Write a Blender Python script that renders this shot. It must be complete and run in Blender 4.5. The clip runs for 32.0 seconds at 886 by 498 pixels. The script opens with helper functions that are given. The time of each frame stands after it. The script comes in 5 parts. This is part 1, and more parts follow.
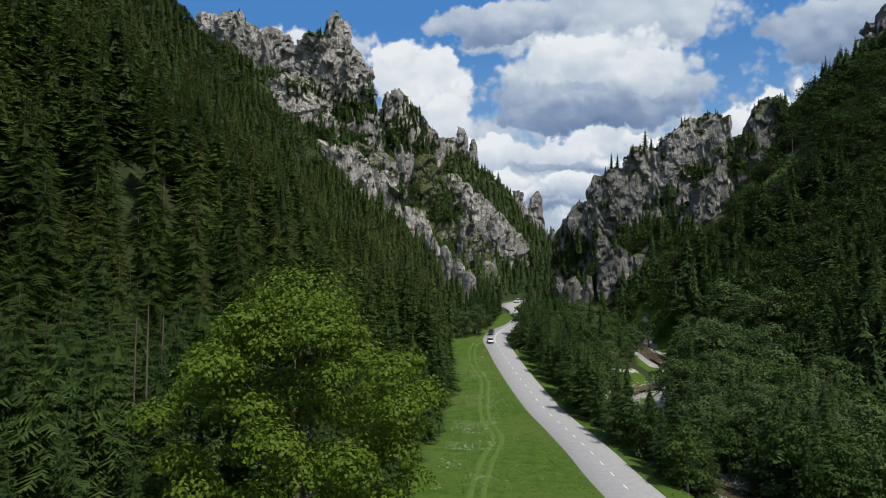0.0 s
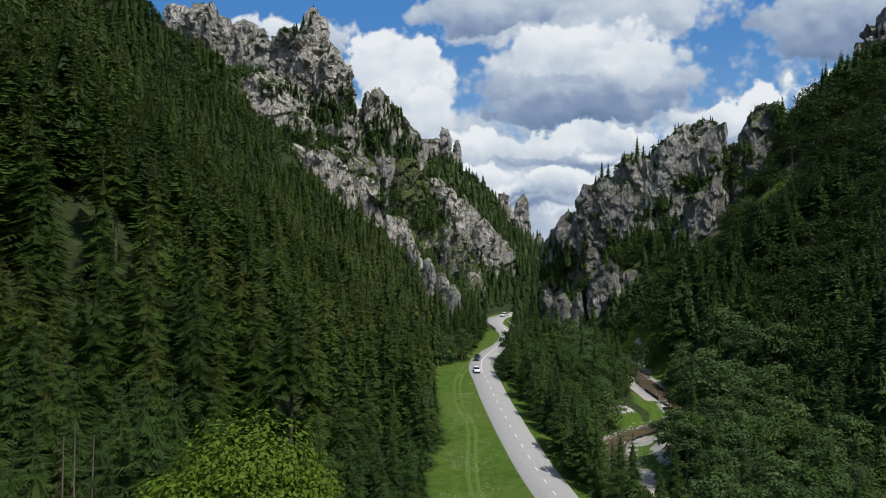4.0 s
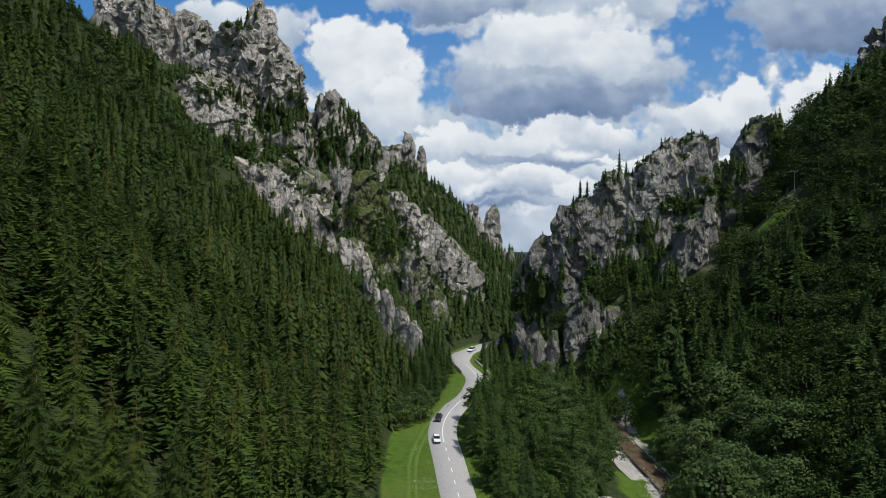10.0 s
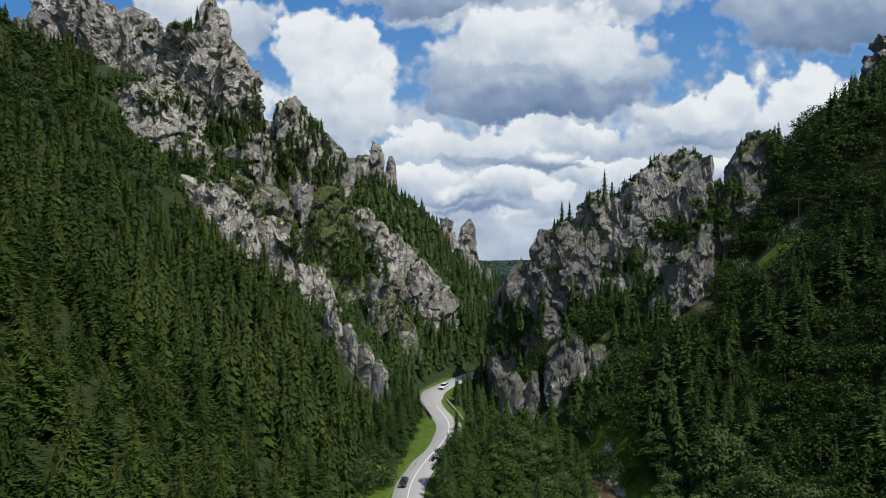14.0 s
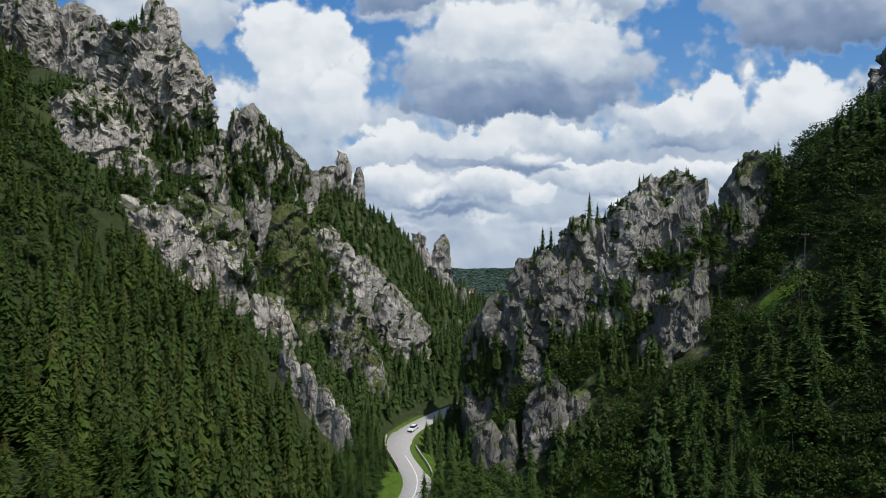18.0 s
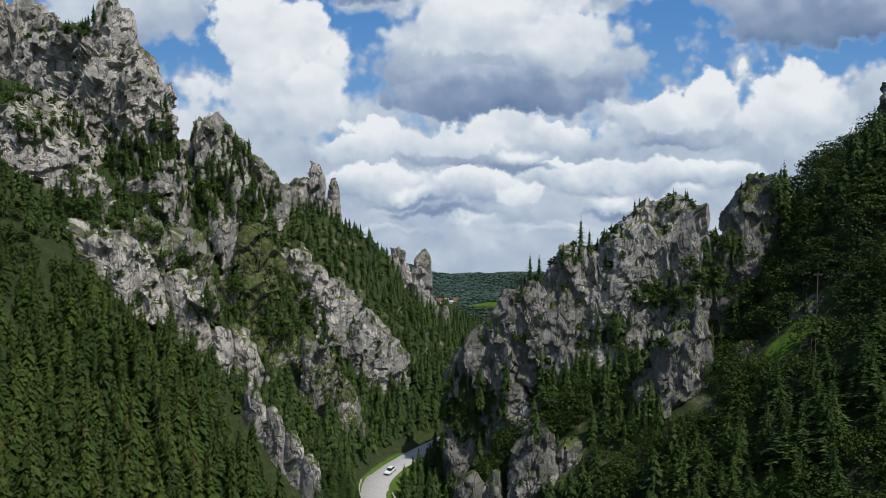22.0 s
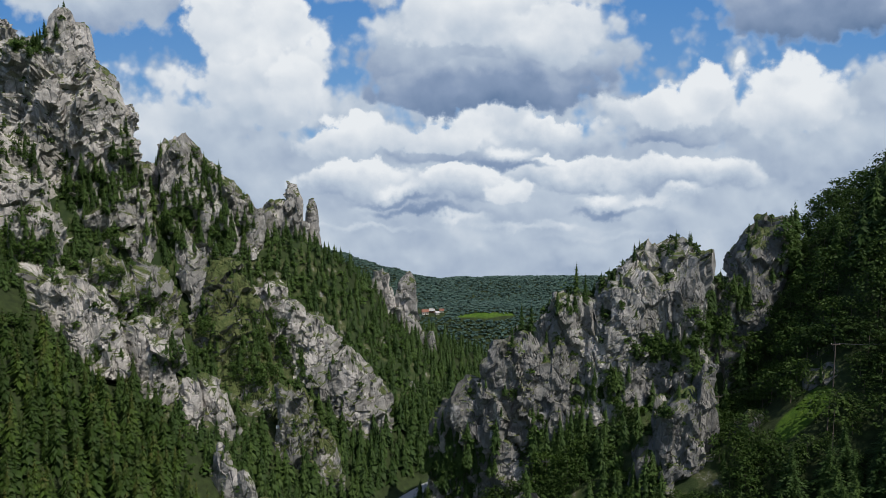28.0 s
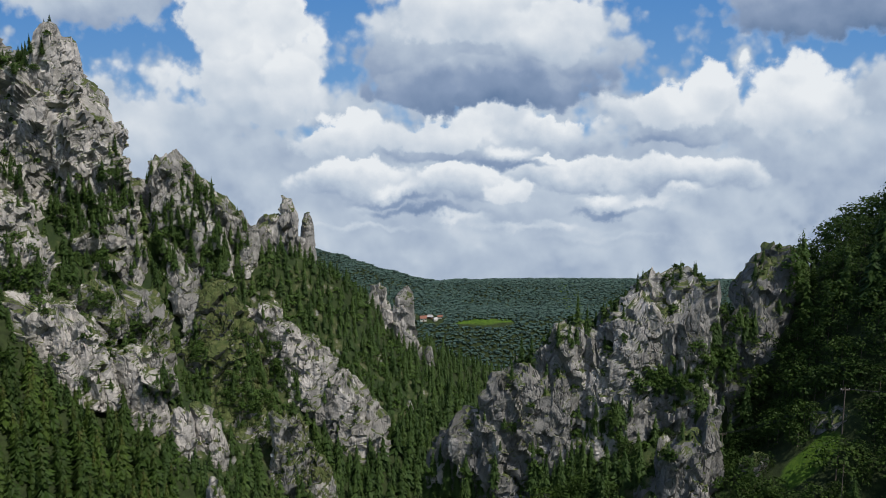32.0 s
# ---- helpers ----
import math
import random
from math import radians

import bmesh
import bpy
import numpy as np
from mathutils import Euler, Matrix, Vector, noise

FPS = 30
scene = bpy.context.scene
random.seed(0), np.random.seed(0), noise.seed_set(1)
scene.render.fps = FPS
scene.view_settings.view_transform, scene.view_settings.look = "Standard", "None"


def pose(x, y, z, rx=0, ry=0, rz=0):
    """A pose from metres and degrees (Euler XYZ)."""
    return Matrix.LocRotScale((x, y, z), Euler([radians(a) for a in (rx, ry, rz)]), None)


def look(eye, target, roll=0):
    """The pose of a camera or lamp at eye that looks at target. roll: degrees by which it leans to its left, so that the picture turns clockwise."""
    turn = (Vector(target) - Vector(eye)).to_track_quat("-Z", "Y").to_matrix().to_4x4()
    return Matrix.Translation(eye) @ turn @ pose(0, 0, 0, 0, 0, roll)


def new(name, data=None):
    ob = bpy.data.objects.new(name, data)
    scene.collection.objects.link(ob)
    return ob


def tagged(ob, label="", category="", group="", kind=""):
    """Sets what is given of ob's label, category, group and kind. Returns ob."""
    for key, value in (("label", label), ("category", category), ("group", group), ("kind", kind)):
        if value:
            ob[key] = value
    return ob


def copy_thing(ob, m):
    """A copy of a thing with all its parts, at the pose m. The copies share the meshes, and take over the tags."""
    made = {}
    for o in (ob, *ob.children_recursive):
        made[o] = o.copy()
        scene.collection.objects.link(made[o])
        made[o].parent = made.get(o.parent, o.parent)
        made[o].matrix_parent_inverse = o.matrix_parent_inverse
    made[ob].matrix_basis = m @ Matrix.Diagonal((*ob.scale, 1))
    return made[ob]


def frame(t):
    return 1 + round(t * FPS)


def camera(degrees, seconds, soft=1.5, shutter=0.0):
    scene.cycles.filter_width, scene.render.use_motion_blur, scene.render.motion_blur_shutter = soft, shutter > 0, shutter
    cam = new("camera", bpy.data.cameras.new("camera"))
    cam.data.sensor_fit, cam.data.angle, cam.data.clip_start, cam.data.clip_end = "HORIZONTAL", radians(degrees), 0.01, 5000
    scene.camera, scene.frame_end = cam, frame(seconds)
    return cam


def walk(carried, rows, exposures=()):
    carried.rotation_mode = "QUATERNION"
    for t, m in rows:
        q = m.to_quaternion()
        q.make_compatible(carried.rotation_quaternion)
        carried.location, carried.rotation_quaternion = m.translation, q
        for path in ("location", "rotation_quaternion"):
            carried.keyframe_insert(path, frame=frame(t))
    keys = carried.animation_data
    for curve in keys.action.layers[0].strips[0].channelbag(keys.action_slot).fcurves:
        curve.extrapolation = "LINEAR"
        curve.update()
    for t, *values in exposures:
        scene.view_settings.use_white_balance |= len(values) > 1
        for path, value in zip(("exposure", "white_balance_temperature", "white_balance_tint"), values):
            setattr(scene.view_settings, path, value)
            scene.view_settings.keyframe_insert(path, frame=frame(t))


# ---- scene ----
import itertools

from mathutils.bvhtree import BVHTree

cam = camera(62.0, 32.0, soft=0.6)
PATH = [
    (0, (-0.00, 0.00, 25.30), (-17.83, 98.23, 31.00), 0.32),
    (1, (-0.96, 2.55, 28.80), (-18.17, 100.93, 33.78), 0.26),
    (2, (-1.75, 5.62, 32.25), (-18.37, 104.13, 36.56), 0.22),
    (3, (-2.38, 9.19, 35.64), (-18.40, 107.83, 39.31), 0.21),
    (4, (-2.83, 13.25, 38.96), (-18.27, 112.01, 42.01), 0.20),
    (5, (-3.10, 17.77, 42.19), (-17.96, 116.63, 44.66), 0.20),
    (6, (-3.22, 22.69, 45.37), (-17.50, 121.65, 47.28), 0.20),
    (7, (-3.20, 27.96, 48.54), (-16.93, 127.01, 49.93), 0.17),
    (8, (-3.06, 33.52, 51.74), (-16.24, 132.64, 52.65), 0.14),
    (9, (-2.84, 39.30, 55.01), (-15.45, 138.50, 55.46), 0.08),
    (10, (-2.57, 45.27, 58.36), (-14.60, 144.54, 58.36), 0.01),
    (11, (-2.31, 51.35, 61.77), (-13.72, 150.70, 61.31), -0.07),
    (12, (-2.07, 57.51, 65.23), (-12.83, 156.93, 64.31), -0.14),
    (13, (-1.85, 63.68, 68.71), (-11.95, 163.16, 67.34), -0.20),
    (14, (-1.63, 69.80, 72.16), (-11.02, 169.34, 70.34), -0.22),
    (15, (-1.36, 75.81, 75.54), (-10.04, 175.40, 73.25), -0.21),
    (16, (-1.08, 81.65, 78.85), (-9.03, 181.29, 76.07), -0.18),
    (17, (-0.79, 87.29, 82.10), (-8.07, 186.97, 78.80), -0.13),
    (18, (-0.53, 92.70, 85.32), (-7.19, 192.40, 81.47), -0.09),
    (19, (-0.32, 97.83, 88.54), (-6.43, 197.54, 84.09), -0.06),
    (20, (-0.15, 102.65, 91.78), (-5.77, 202.36, 86.69), -0.05),
    (21, (-0.03, 107.13, 95.06), (-5.16, 206.83, 89.28), -0.05),
    (22, (0.05, 111.25, 98.35), (-4.63, 210.93, 91.85), -0.07),
    (23, (0.08, 114.98, 101.67), (-4.17, 214.63, 94.40), -0.09),
    (24, (0.07, 118.34, 104.98), (-3.80, 217.94, 96.96), -0.11),
    (25, (0.05, 121.34, 108.29), (-3.52, 220.89, 99.52), -0.12),
    (26, (0.02, 124.02, 111.55), (-3.29, 223.51, 102.05), -0.11),
    (27, (0.01, 126.41, 114.74), (-3.11, 225.84, 104.51), -0.09),
    (28, (0.01, 128.56, 117.84), (-2.96, 227.92, 106.89), -0.06),
    (29, (0.02, 130.50, 120.83), (-2.87, 229.78, 109.17), -0.03),
    (30, (0.02, 132.26, 123.73), (-2.82, 231.46, 111.39), -0.00),
    (31, (0.01, 133.86, 126.55), (-2.80, 232.97, 113.58), 0.03),
    (32, (-0.00, 135.29, 129.30), (-2.80, 234.33, 115.75), 0.06),
]
walk(cam, [(t, look(eye, aim, roll)) for t, eye, aim, roll in PATH])

# ---- world and sun ----
SUN_TO = Vector((0.42, -0.34, 0.84)).normalized()
world = bpy.data.worlds.new("world")
scene.world = world
world.use_nodes = True
wn = world.node_tree.nodes
sky = wn.new("ShaderNodeTexSky")
sky.sky_type, sky.sun_disc = "NISHITA", False
sky.sun_elevation = math.asin(SUN_TO.z)
sky.sun_rotation = math.atan2(SUN_TO.x, SUN_TO.y)
world.node_tree.links.new(sky.outputs[0], wn["Background"].inputs[0])
wn["Background"].inputs[1].default_value = 0.115
sun = new("sun", bpy.data.lights.new("sun", "SUN"))
sun.data.energy, sun.data.angle, sun.data.color = 3.5, radians(0.6), (1.0, 0.965, 0.91)
sun.matrix_world = look(SUN_TO * 400, (0, 0, 0))
scene.view_settings.exposure = 0.0

# ---- node helpers ----
rng = np.random.default_rng(7)


class Mat:
    """A small builder of node materials."""

    def __init__(self, name, rough=0.8, metal=0.0):
        self.mat = bpy.data.materials.new(name)
        self.mat.use_nodes = True
        self.tree = self.mat.node_tree
        self.bsdf = self.tree.nodes["Principled BSDF"]
        self.bsdf.inputs["Roughness"].default_value = rough
        self.bsdf.inputs["Metallic"].default_value = metal
        self.bsdf.inputs["Specular IOR Level"].default_value = 0.25

    def add(self, kind, ins=None, operation="", feature="", data_type="", blend_type="", interpolation_type="", attribute_name=""):
        n = self.tree.nodes.new("ShaderNode" + kind)
        if operation:
            n.operation = operation
        if feature:
            n.feature = feature
        if data_type:
            n.data_type = data_type
        if blend_type:
            n.blend_type = blend_type
        if interpolation_type:
            n.interpolation_type = interpolation_type
        if attribute_name:
            n.attribute_name = attribute_name
        for k, v in (ins or {}).items():
            self.put(n.inputs[k], v)
        return n

    def put(self, socket, v):
        if isinstance(v, bpy.types.NodeSocket):
            self.tree.links.new(v, socket)
        else:
            socket.default_value = v

    def coords(self):
        return self.add("TexCoord").outputs["Object"]

    def world_pos(self):
        return self.add("NewGeometry").outputs["Position"]

    def scaled(self, vec, s):
        return self.add("Mapping", {"Vector": vec, "Scale": s}).outputs[0]

    def noise(self, vec, scale, detail=4.0, rough=0.55, distort=0.0):
        return self.add("TexNoise", {"Vector": vec, "Scale": scale, "Detail": detail, "Roughness": rough, "Distortion": distort}).outputs["Fac"]

    def ramp(self, fac, stops):
        n = self.add("ValToRGB", {"Fac": fac})
        e = n.color_ramp.elements
        while len(e) < len(stops):
            e.new(0.5)
        for el, (p, c) in zip(e, stops):
            el.position = p
            el.color = (*c, 1) if len(c) == 3 else c
        return n.outputs[0]

    def smooth(self, v, lo, hi):
        return self.add("MapRange", {"Value": v, "From Min": lo, "From Max": hi}, interpolation_type="SMOOTHSTEP").outputs[0]

    def math(self, op, a, b=0.0):
        n = self.add("Math", operation=op)
        self.put(n.inputs[0], a), self.put(n.inputs[1], b)
        return n.outputs[0]

    def mix(self, fac, a, b, blend="MIX"):
        n = self.add("Mix", data_type="RGBA", blend_type=blend)
        self.put(n.inputs[0], fac)
        for s, v in ((n.inputs[6], a), (n.inputs[7], b)):
            self.put(s, (*v, 1) if isinstance(v, tuple) and len(v) == 3 else v)
        return n.outputs[2]

    def colour(self, v):
        self.put(self.bsdf.inputs["Base Color"], (*v, 1) if isinstance(v, tuple) else v)
        return self

    def bump(self, height, strength=0.5, distance=0.2):
        n = self.add("Bump", {"Height": height, "Strength": strength, "Distance": distance})
        self.put(self.bsdf.inputs["Normal"], n.outputs[0])
        return self


def plain(name, c, rough=0.7, metal=0.0, scale=3.0, spread=0.25):
    """A painted, metal or plastic surface with slight wear."""
    m = Mat(name, rough, metal)
    f = m.noise(m.coords(), scale, 5)
    m.colour(m.mix(f, tuple(v * (1 - spread) for v in c), tuple(min(1, v * (1 + spread)) for v in c)))
    return m.mat


# ---- materials ----
def rock_material():
    m = Mat("limestone", 0.92)
    p = m.world_pos()
    wander = m.add("VectorMath", {0: m.add("TexNoise", {"Vector": p, "Scale": 0.35, "Detail": 4.0}).outputs["Color"], "Scale": 1.6}, operation="SCALE").outputs[0]
    bent = m.add("VectorMath", {0: p, 1: wander}, operation="ADD").outputs[0]

    def facets(scale, squash):
        """Cleaved planes: height on a random plane per cell, and the cell's own random tone."""
        at = m.scaled(bent, (1.0, 1.0, squash))
        v = m.add("TexVoronoi", {"Vector": at, "Scale": scale, "Randomness": 1.0})
        away = m.add("VectorMath", {0: at, 1: v.outputs["Position"]}, operation="SUBTRACT").outputs[0]
        lean = m.add("VectorMath", {0: v.outputs["Color"], 1: (0.5, 0.5, 0.5)}, operation="SUBTRACT").outputs[0]
        return m.add("VectorMath", {0: away, 1: lean}, operation="DOT_PRODUCT").outputs["Value"], m.add("SeparateXYZ", {"Vector": v.outputs["Color"]}).outputs["X"]

    h_block, tone_block = facets(0.26, 0.62)
    h_chip, tone_chip = facets(0.85, 0.7)
    big = m.noise(p, 0.05, 4, 0.55, 0.4)
    mid = m.noise(p, 0.35, 6, 0.65)
    fine = m.noise(p, 2.2, 6, 0.7)
    streak = m.noise(m.scaled(p, (0.50, 0.50, 0.05)), 1.0, 5, 0.6, 0.5)
    base = m.ramp(big, [(0.34, (0.248, 0.241, 0.228)), (0.50, (0.325, 0.315, 0.298)), (0.66, (0.405, 0.390, 0.367))])
    base = m.mix(1.0, base, m.ramp(tone_block, [(0.0, (0.80, 0.80, 0.80)), (1.0, (1.14, 1.12, 1.09))]), "MULTIPLY")
    base = m.mix(1.0, base, m.ramp(tone_chip, [(0.0, (0.90, 0.90, 0.90)), (1.0, (1.10, 1.10, 1.10))]), "MULTIPLY")
    pale = m.add("Attribute", attribute_name="pale").outputs["Fac"]
    base = m.mix(1.0, base, m.ramp(m.smooth(pale, -1.0, 1.2), [(0.0, (0.66, 0.66, 0.65)), (0.45, (0.96, 0.96, 0.96)), (1.0, (1.22, 1.20, 1.17))]), "MULTIPLY")
    broken = m.math("ADD", m.noise(m.scaled(bent, (0.10, 0.10, 0.075)), 1.0, 5, 0.55), m.math("ADD", m.math("MULTIPLY", pale, 0.085), m.math("MULTIPLY", m.math("SUBTRACT", tone_block, 0.5), 0.10)))
    base = m.mix(m.math("MULTIPLY", m.smooth(broken, 0.55, 0.60), 0.85), base, m.mix(mid, (0.50, 0.455, 0.415), (0.66, 0.62, 0.575)))
    base = m.mix(m.math("MULTIPLY", m.smooth(streak, 0.55, 0.67), 0.45), base, (0.170, 0.167, 0.160))
    base = m.mix(m.math("MULTIPLY", m.smooth(fine, 0.45, 0.66), 0.20), base, (0.18, 0.176, 0.168))
    base = m.mix(m.math("MULTIPLY", m.smooth(mid, 0.42, 0.62), 0.34), base, (0.165, 0.158, 0.142))
    fissure = m.math("ABSOLUTE", m.math("SUBTRACT", m.noise(m.scaled(bent, (0.20, 0.20, 0.085)), 1.0, 3, 0.55), 0.5))
    base = m.mix(m.math("MULTIPLY", m.smooth(fissure, 0.012, 0.0), 0.35), base, (0.055, 0.054, 0.052))
    up = m.add("SeparateXYZ", {"Vector": m.add("NewGeometry").outputs["Normal"]}).outputs["Z"]
    moss_n = m.noise(p, 0.22, 5, 0.65)
    moss = m.smooth(m.math("ADD", up, m.math("MULTIPLY", m.math("ADD", m.math("SUBTRACT", moss_n, 0.5), m.math("MULTIPLY", m.add("Attribute", attribute_name="turf").outputs["Fac"], 0.17)), 1.8)), 0.47, 0.70)
    green = m.ramp(m.noise(p, 0.7, 6, 0.65), [(0.30, (0.034, 0.056, 0.016)), (0.52, (0.085, 0.105, 0.034)), (0.72, (0.150, 0.145, 0.062))])
    m.colour(m.mix(moss, base, green))
    h = m.math("ADD", m.math("MULTIPLY", h_block, 0.60), m.math("MULTIPLY", h_chip, 0.62))
    h = m.math("ADD", h, m.math("ADD", m.math("MULTIPLY", mid, 0.35), m.math("MULTIPLY", fine, 0.20)))
    h = m.math("ADD", h, m.math("MULTIPLY", m.smooth(fissure, 0.0, 0.03), 0.35))
    m.bump(h, 1.0, 1.0)
    return m.mat


def ground_material():
    m = Mat("valley_ground", 0.95)
    p = m.world_pos()
    cover = m.add("Attribute", attribute_name="cover").outputs["Fac"]
    n1, n2, n3 = m.noise(p, 0.05, 5), m.noise(p, 0.5, 6, 0.7), m.noise(p, 3.0, 4, 0.7)
    grass = m.ramp(n2, [(0.30, (0.040, 0.082, 0.008)), (0.50, (0.068, 0.128, 0.011)), (0.72, (0.112, 0.168, 0.020))])
    grass = m.mix(m.math("MULTIPLY", m.smooth(n1, 0.45, 0.65), 0.55), grass, (0.110, 0.150, 0.026))
    grass = m.mix(m.math("MULTIPLY", m.smooth(n3, 0.45, 0.62), 0.45), grass, (0.030, 0.070, 0.010))
    grass = m.mix(m.math("MULTIPLY", m.math("MULTIPLY", m.smooth(n3, 0.60, 0.68), m.smooth(n1, 0.40, 0.55)), 0.35), grass, (0.22, 0.27, 0.12))
    soil = m.ramp(n2, [(0.3, (0.018, 0.026, 0.009)), (0.55, (0.032, 0.046, 0.014)), (0.75, (0.055, 0.078, 0.022))])
    crag = m.add("Attribute", attribute_name="crag").outputs["Fac"]
    scrub = m.ramp(m.noise(p, 0.16, 7, 0.72), [(0.40, (0.022, 0.038, 0.012)), (0.52, (0.040, 0.058, 0.018)), (0.60, (0.085, 0.092, 0.038)), (0.66, (0.22, 0.213, 0.198))])
    c = m.mix(m.smooth(cover, 0.35, 0.65), soil, grass)
    c = m.mix(m.smooth(crag, 0.3, 0.7), c, scrub)
    stones = m.add("TexVoronoi", {"Vector": p, "Scale": 3.6}).outputs["Color"]
    shingle = m.ramp(m.add("SeparateXYZ", {"Vector": stones}).outputs["X"], [(0.0, (0.24, 0.225, 0.20)), (0.5, (0.38, 0.36, 0.33)), (1.0, (0.52, 0.50, 0.465))])
    ragged = m.math("ADD", m.add("Attribute", attribute_name="gravel").outputs["Fac"], m.math("MULTIPLY", m.math("SUBTRACT", m.noise(p, 0.45, 5, 0.65), 0.5), 1.5))
    m.colour(m.mix(m.smooth(ragged, 0.45, 0.60), c, shingle))
    m.bump(m.math("ADD", n2, m.math("MULTIPLY", n3, 0.5)), 0.6, 0.35)
    return m.mat


def leaf_material(name, dark, mid, light, brown=None, rough=0.6, uneven=0.42):
    m = Mat(name, rough)
    tint = m.math("FRACT", m.math("ADD", m.add("Attribute", attribute_name="tint").outputs["Fac"], m.add("ObjectInfo").outputs["Random"]))
    isl = m.add("NewGeometry").outputs["Random Per Island"]
    c = m.ramp(tint, [(0.0, dark), (0.5, mid), (1.0, light)])
    if brown:
        rise = m.add("Attribute", attribute_name="rise").outputs["Fac"]
        cones = m.math("MULTIPLY", m.smooth(rise, 0.50, 0.92), m.smooth(m.noise(m.world_pos(), 0.9, 3), 0.36, 0.58))
        c = m.mix(m.math("MULTIPLY", cones, m.math("ADD", m.math("MULTIPLY", m.smooth(tint, 0.15, 0.8), 0.50), 0.15)), c, brown)
    c = m.mix(m.math("MULTIPLY", isl, uneven), c, tuple(v * 0.45 for v in dark))
    c = m.mix(m.math("MULTIPLY", m.noise(m.world_pos(), 0.5, 3), 0.35), c, light)
    m.colour(c)
    m.bsdf.inputs["Specular IOR Level"].default_value = 0.15
    through_leaf = m.add("BsdfTranslucent", {"Color": m.mix(0.5, c, light)})
    both = m.add("MixShader", {0: 0.28, 1: m.bsdf.outputs[0], 2: through_leaf.outputs[0]})
    m.tree.links.new(both.outputs[0], m.tree.nodes["Material Output"].inputs["Surface"])
    return m.mat


ROCK = rock_material()
GROUND = ground_material()
NEEDLES = leaf_material("spruce_needles", (0.022, 0.046, 0.010), (0.043, 0.083, 0.015), (0.082, 0.132, 0.021), (0.165, 0.106, 0.042), uneven=0.60)
FIR = leaf_material("fir_needles", (0.030, 0.061, 0.016), (0.050, 0.092, 0.022), (0.084, 0.136, 0.031), uneven=0.5)
# broad-leaf tones lowered to include the shade on the slope across the stream
LEAVES = leaf_material("broad_leaves", (0.023, 0.046, 0.008), (0.035, 0.067, 0.012), (0.060, 0.102, 0.018), uneven=0.5)
FRESH = leaf_material("bright_leaves", (0.075, 0.130, 0.012), (0.110, 0.180, 0.017), (0.160, 0.235, 0.026))
WILLOW = leaf_material("willow_leaves", (0.054, 0.094, 0.026), (0.076, 0.128, 0.036), (0.108, 0.165, 0.052), uneven=0.3)
ALDER = leaf_material("alder_leaves", (0.038, 0.074, 0.014), (0.056, 0.104, 0.020), (0.086, 0.142, 0.030), uneven=0.4)
# leaf tones of the far hills, paled and blued to carry atmospheric haze
DISTANT_HAZED = leaf_material("haze_tinted_leaves", (0.062, 0.108, 0.092), (0.072, 0.122, 0.100), (0.084, 0.138, 0.108), uneven=0.02)
BARK = plain("bark", (0.130, 0.105, 0.085), 0.95, 0, 1.2, 0.4)
GREYBARK = plain("dry_bark", (0.15, 0.12, 0.10), 0.95, 0, 1.2, 0.35)


def asphalt_material():
    m = Mat("pale_asphalt", 0.85)
    p = m.world_pos()
    f = m.noise(p, 1.2, 6, 0.6)
    g = m.noise(p, 20.0, 3)
    c = m.ramp(f, [(0.3, (0.36, 0.35, 0.335)), (0.7, (0.44, 0.43, 0.41))])
    m.colour(m.mix(m.math("MULTIPLY", g, 0.3), c, (0.30, 0.29, 0.28)))
    m.bump(g, 0.25, 0.02)
    return m.mat


ASPHALT = asphalt_material()
PAINT = plain("road_paint", (0.74, 0.74, 0.72), 0.6, 0, 2.0, 0.12)
GRAVEL = plain("river_gravel", (0.50, 0.48, 0.44), 0.95, 0, 1.5, 0.35)
CONCRETE = plain("weathered_concrete", (0.42, 0.39, 0.35), 0.9, 0, 0.8, 0.2)


def water_material():
    m = Mat("stream_water", 0.12)
    p = m.world_pos()
    m.colour(m.ramp(m.noise(p, 0.25, 4), [(0.35, (0.075, 0.056, 0.036)), (0.65, (0.140, 0.108, 0.070))]))
    m.bsdf.inputs["Specular IOR Level"].default_value = 0.28
    m.bump(m.noise(p, 1.6, 5, 0.65), 0.15, 0.10)
    return m.mat


WATER = water_material()


# ---- mesh helpers ----
def mesh(name, verts, faces, mats, smooth=False, attrs=None, index=None):
    """A mesh datablock from arrays; faces is one array of triangles or of quads."""
    verts, faces = np.asarray(verts, np.float32), np.asarray(faces, np.int32)
    me = bpy.data.meshes.new(name)
    k = faces.shape[1]
    me.vertices.add(len(verts))
    me.vertices.foreach_set("co", verts.ravel())
    me.loops.add(faces.size)
    me.loops.foreach_set("vertex_index", faces.ravel())
    me.polygons.add(len(faces))
    me.polygons.foreach_set("loop_start", np.arange(0, faces.size, k, dtype=np.int32))
    me.polygons.foreach_set("use_smooth", np.full(len(faces), smooth))
    for m in mats:
        me.materials.append(m)
    if index is not None:
        me.polygons.foreach_set("material_index", np.asarray(index, np.int32))
    for key, values in (attrs or {}).items():
        me.attributes.new(key, "FLOAT", "POINT").data.foreach_set("value", np.asarray(values, np.float32))
    me.update(calc_edges=True)
    return me


def part(name, bm, material, parent, label=""):
    """Links a bmesh or a mesh as one mesh object under a thing."""
    if isinstance(bm, bmesh.types.BMesh):
        me = bpy.data.meshes.new(name)
        bm.to_mesh(me)
        bm.free()
        me.materials.append(material)
    else:
        me = bm
    ob = new(name, me)
    ob.parent = parent
    return tagged(ob, label)


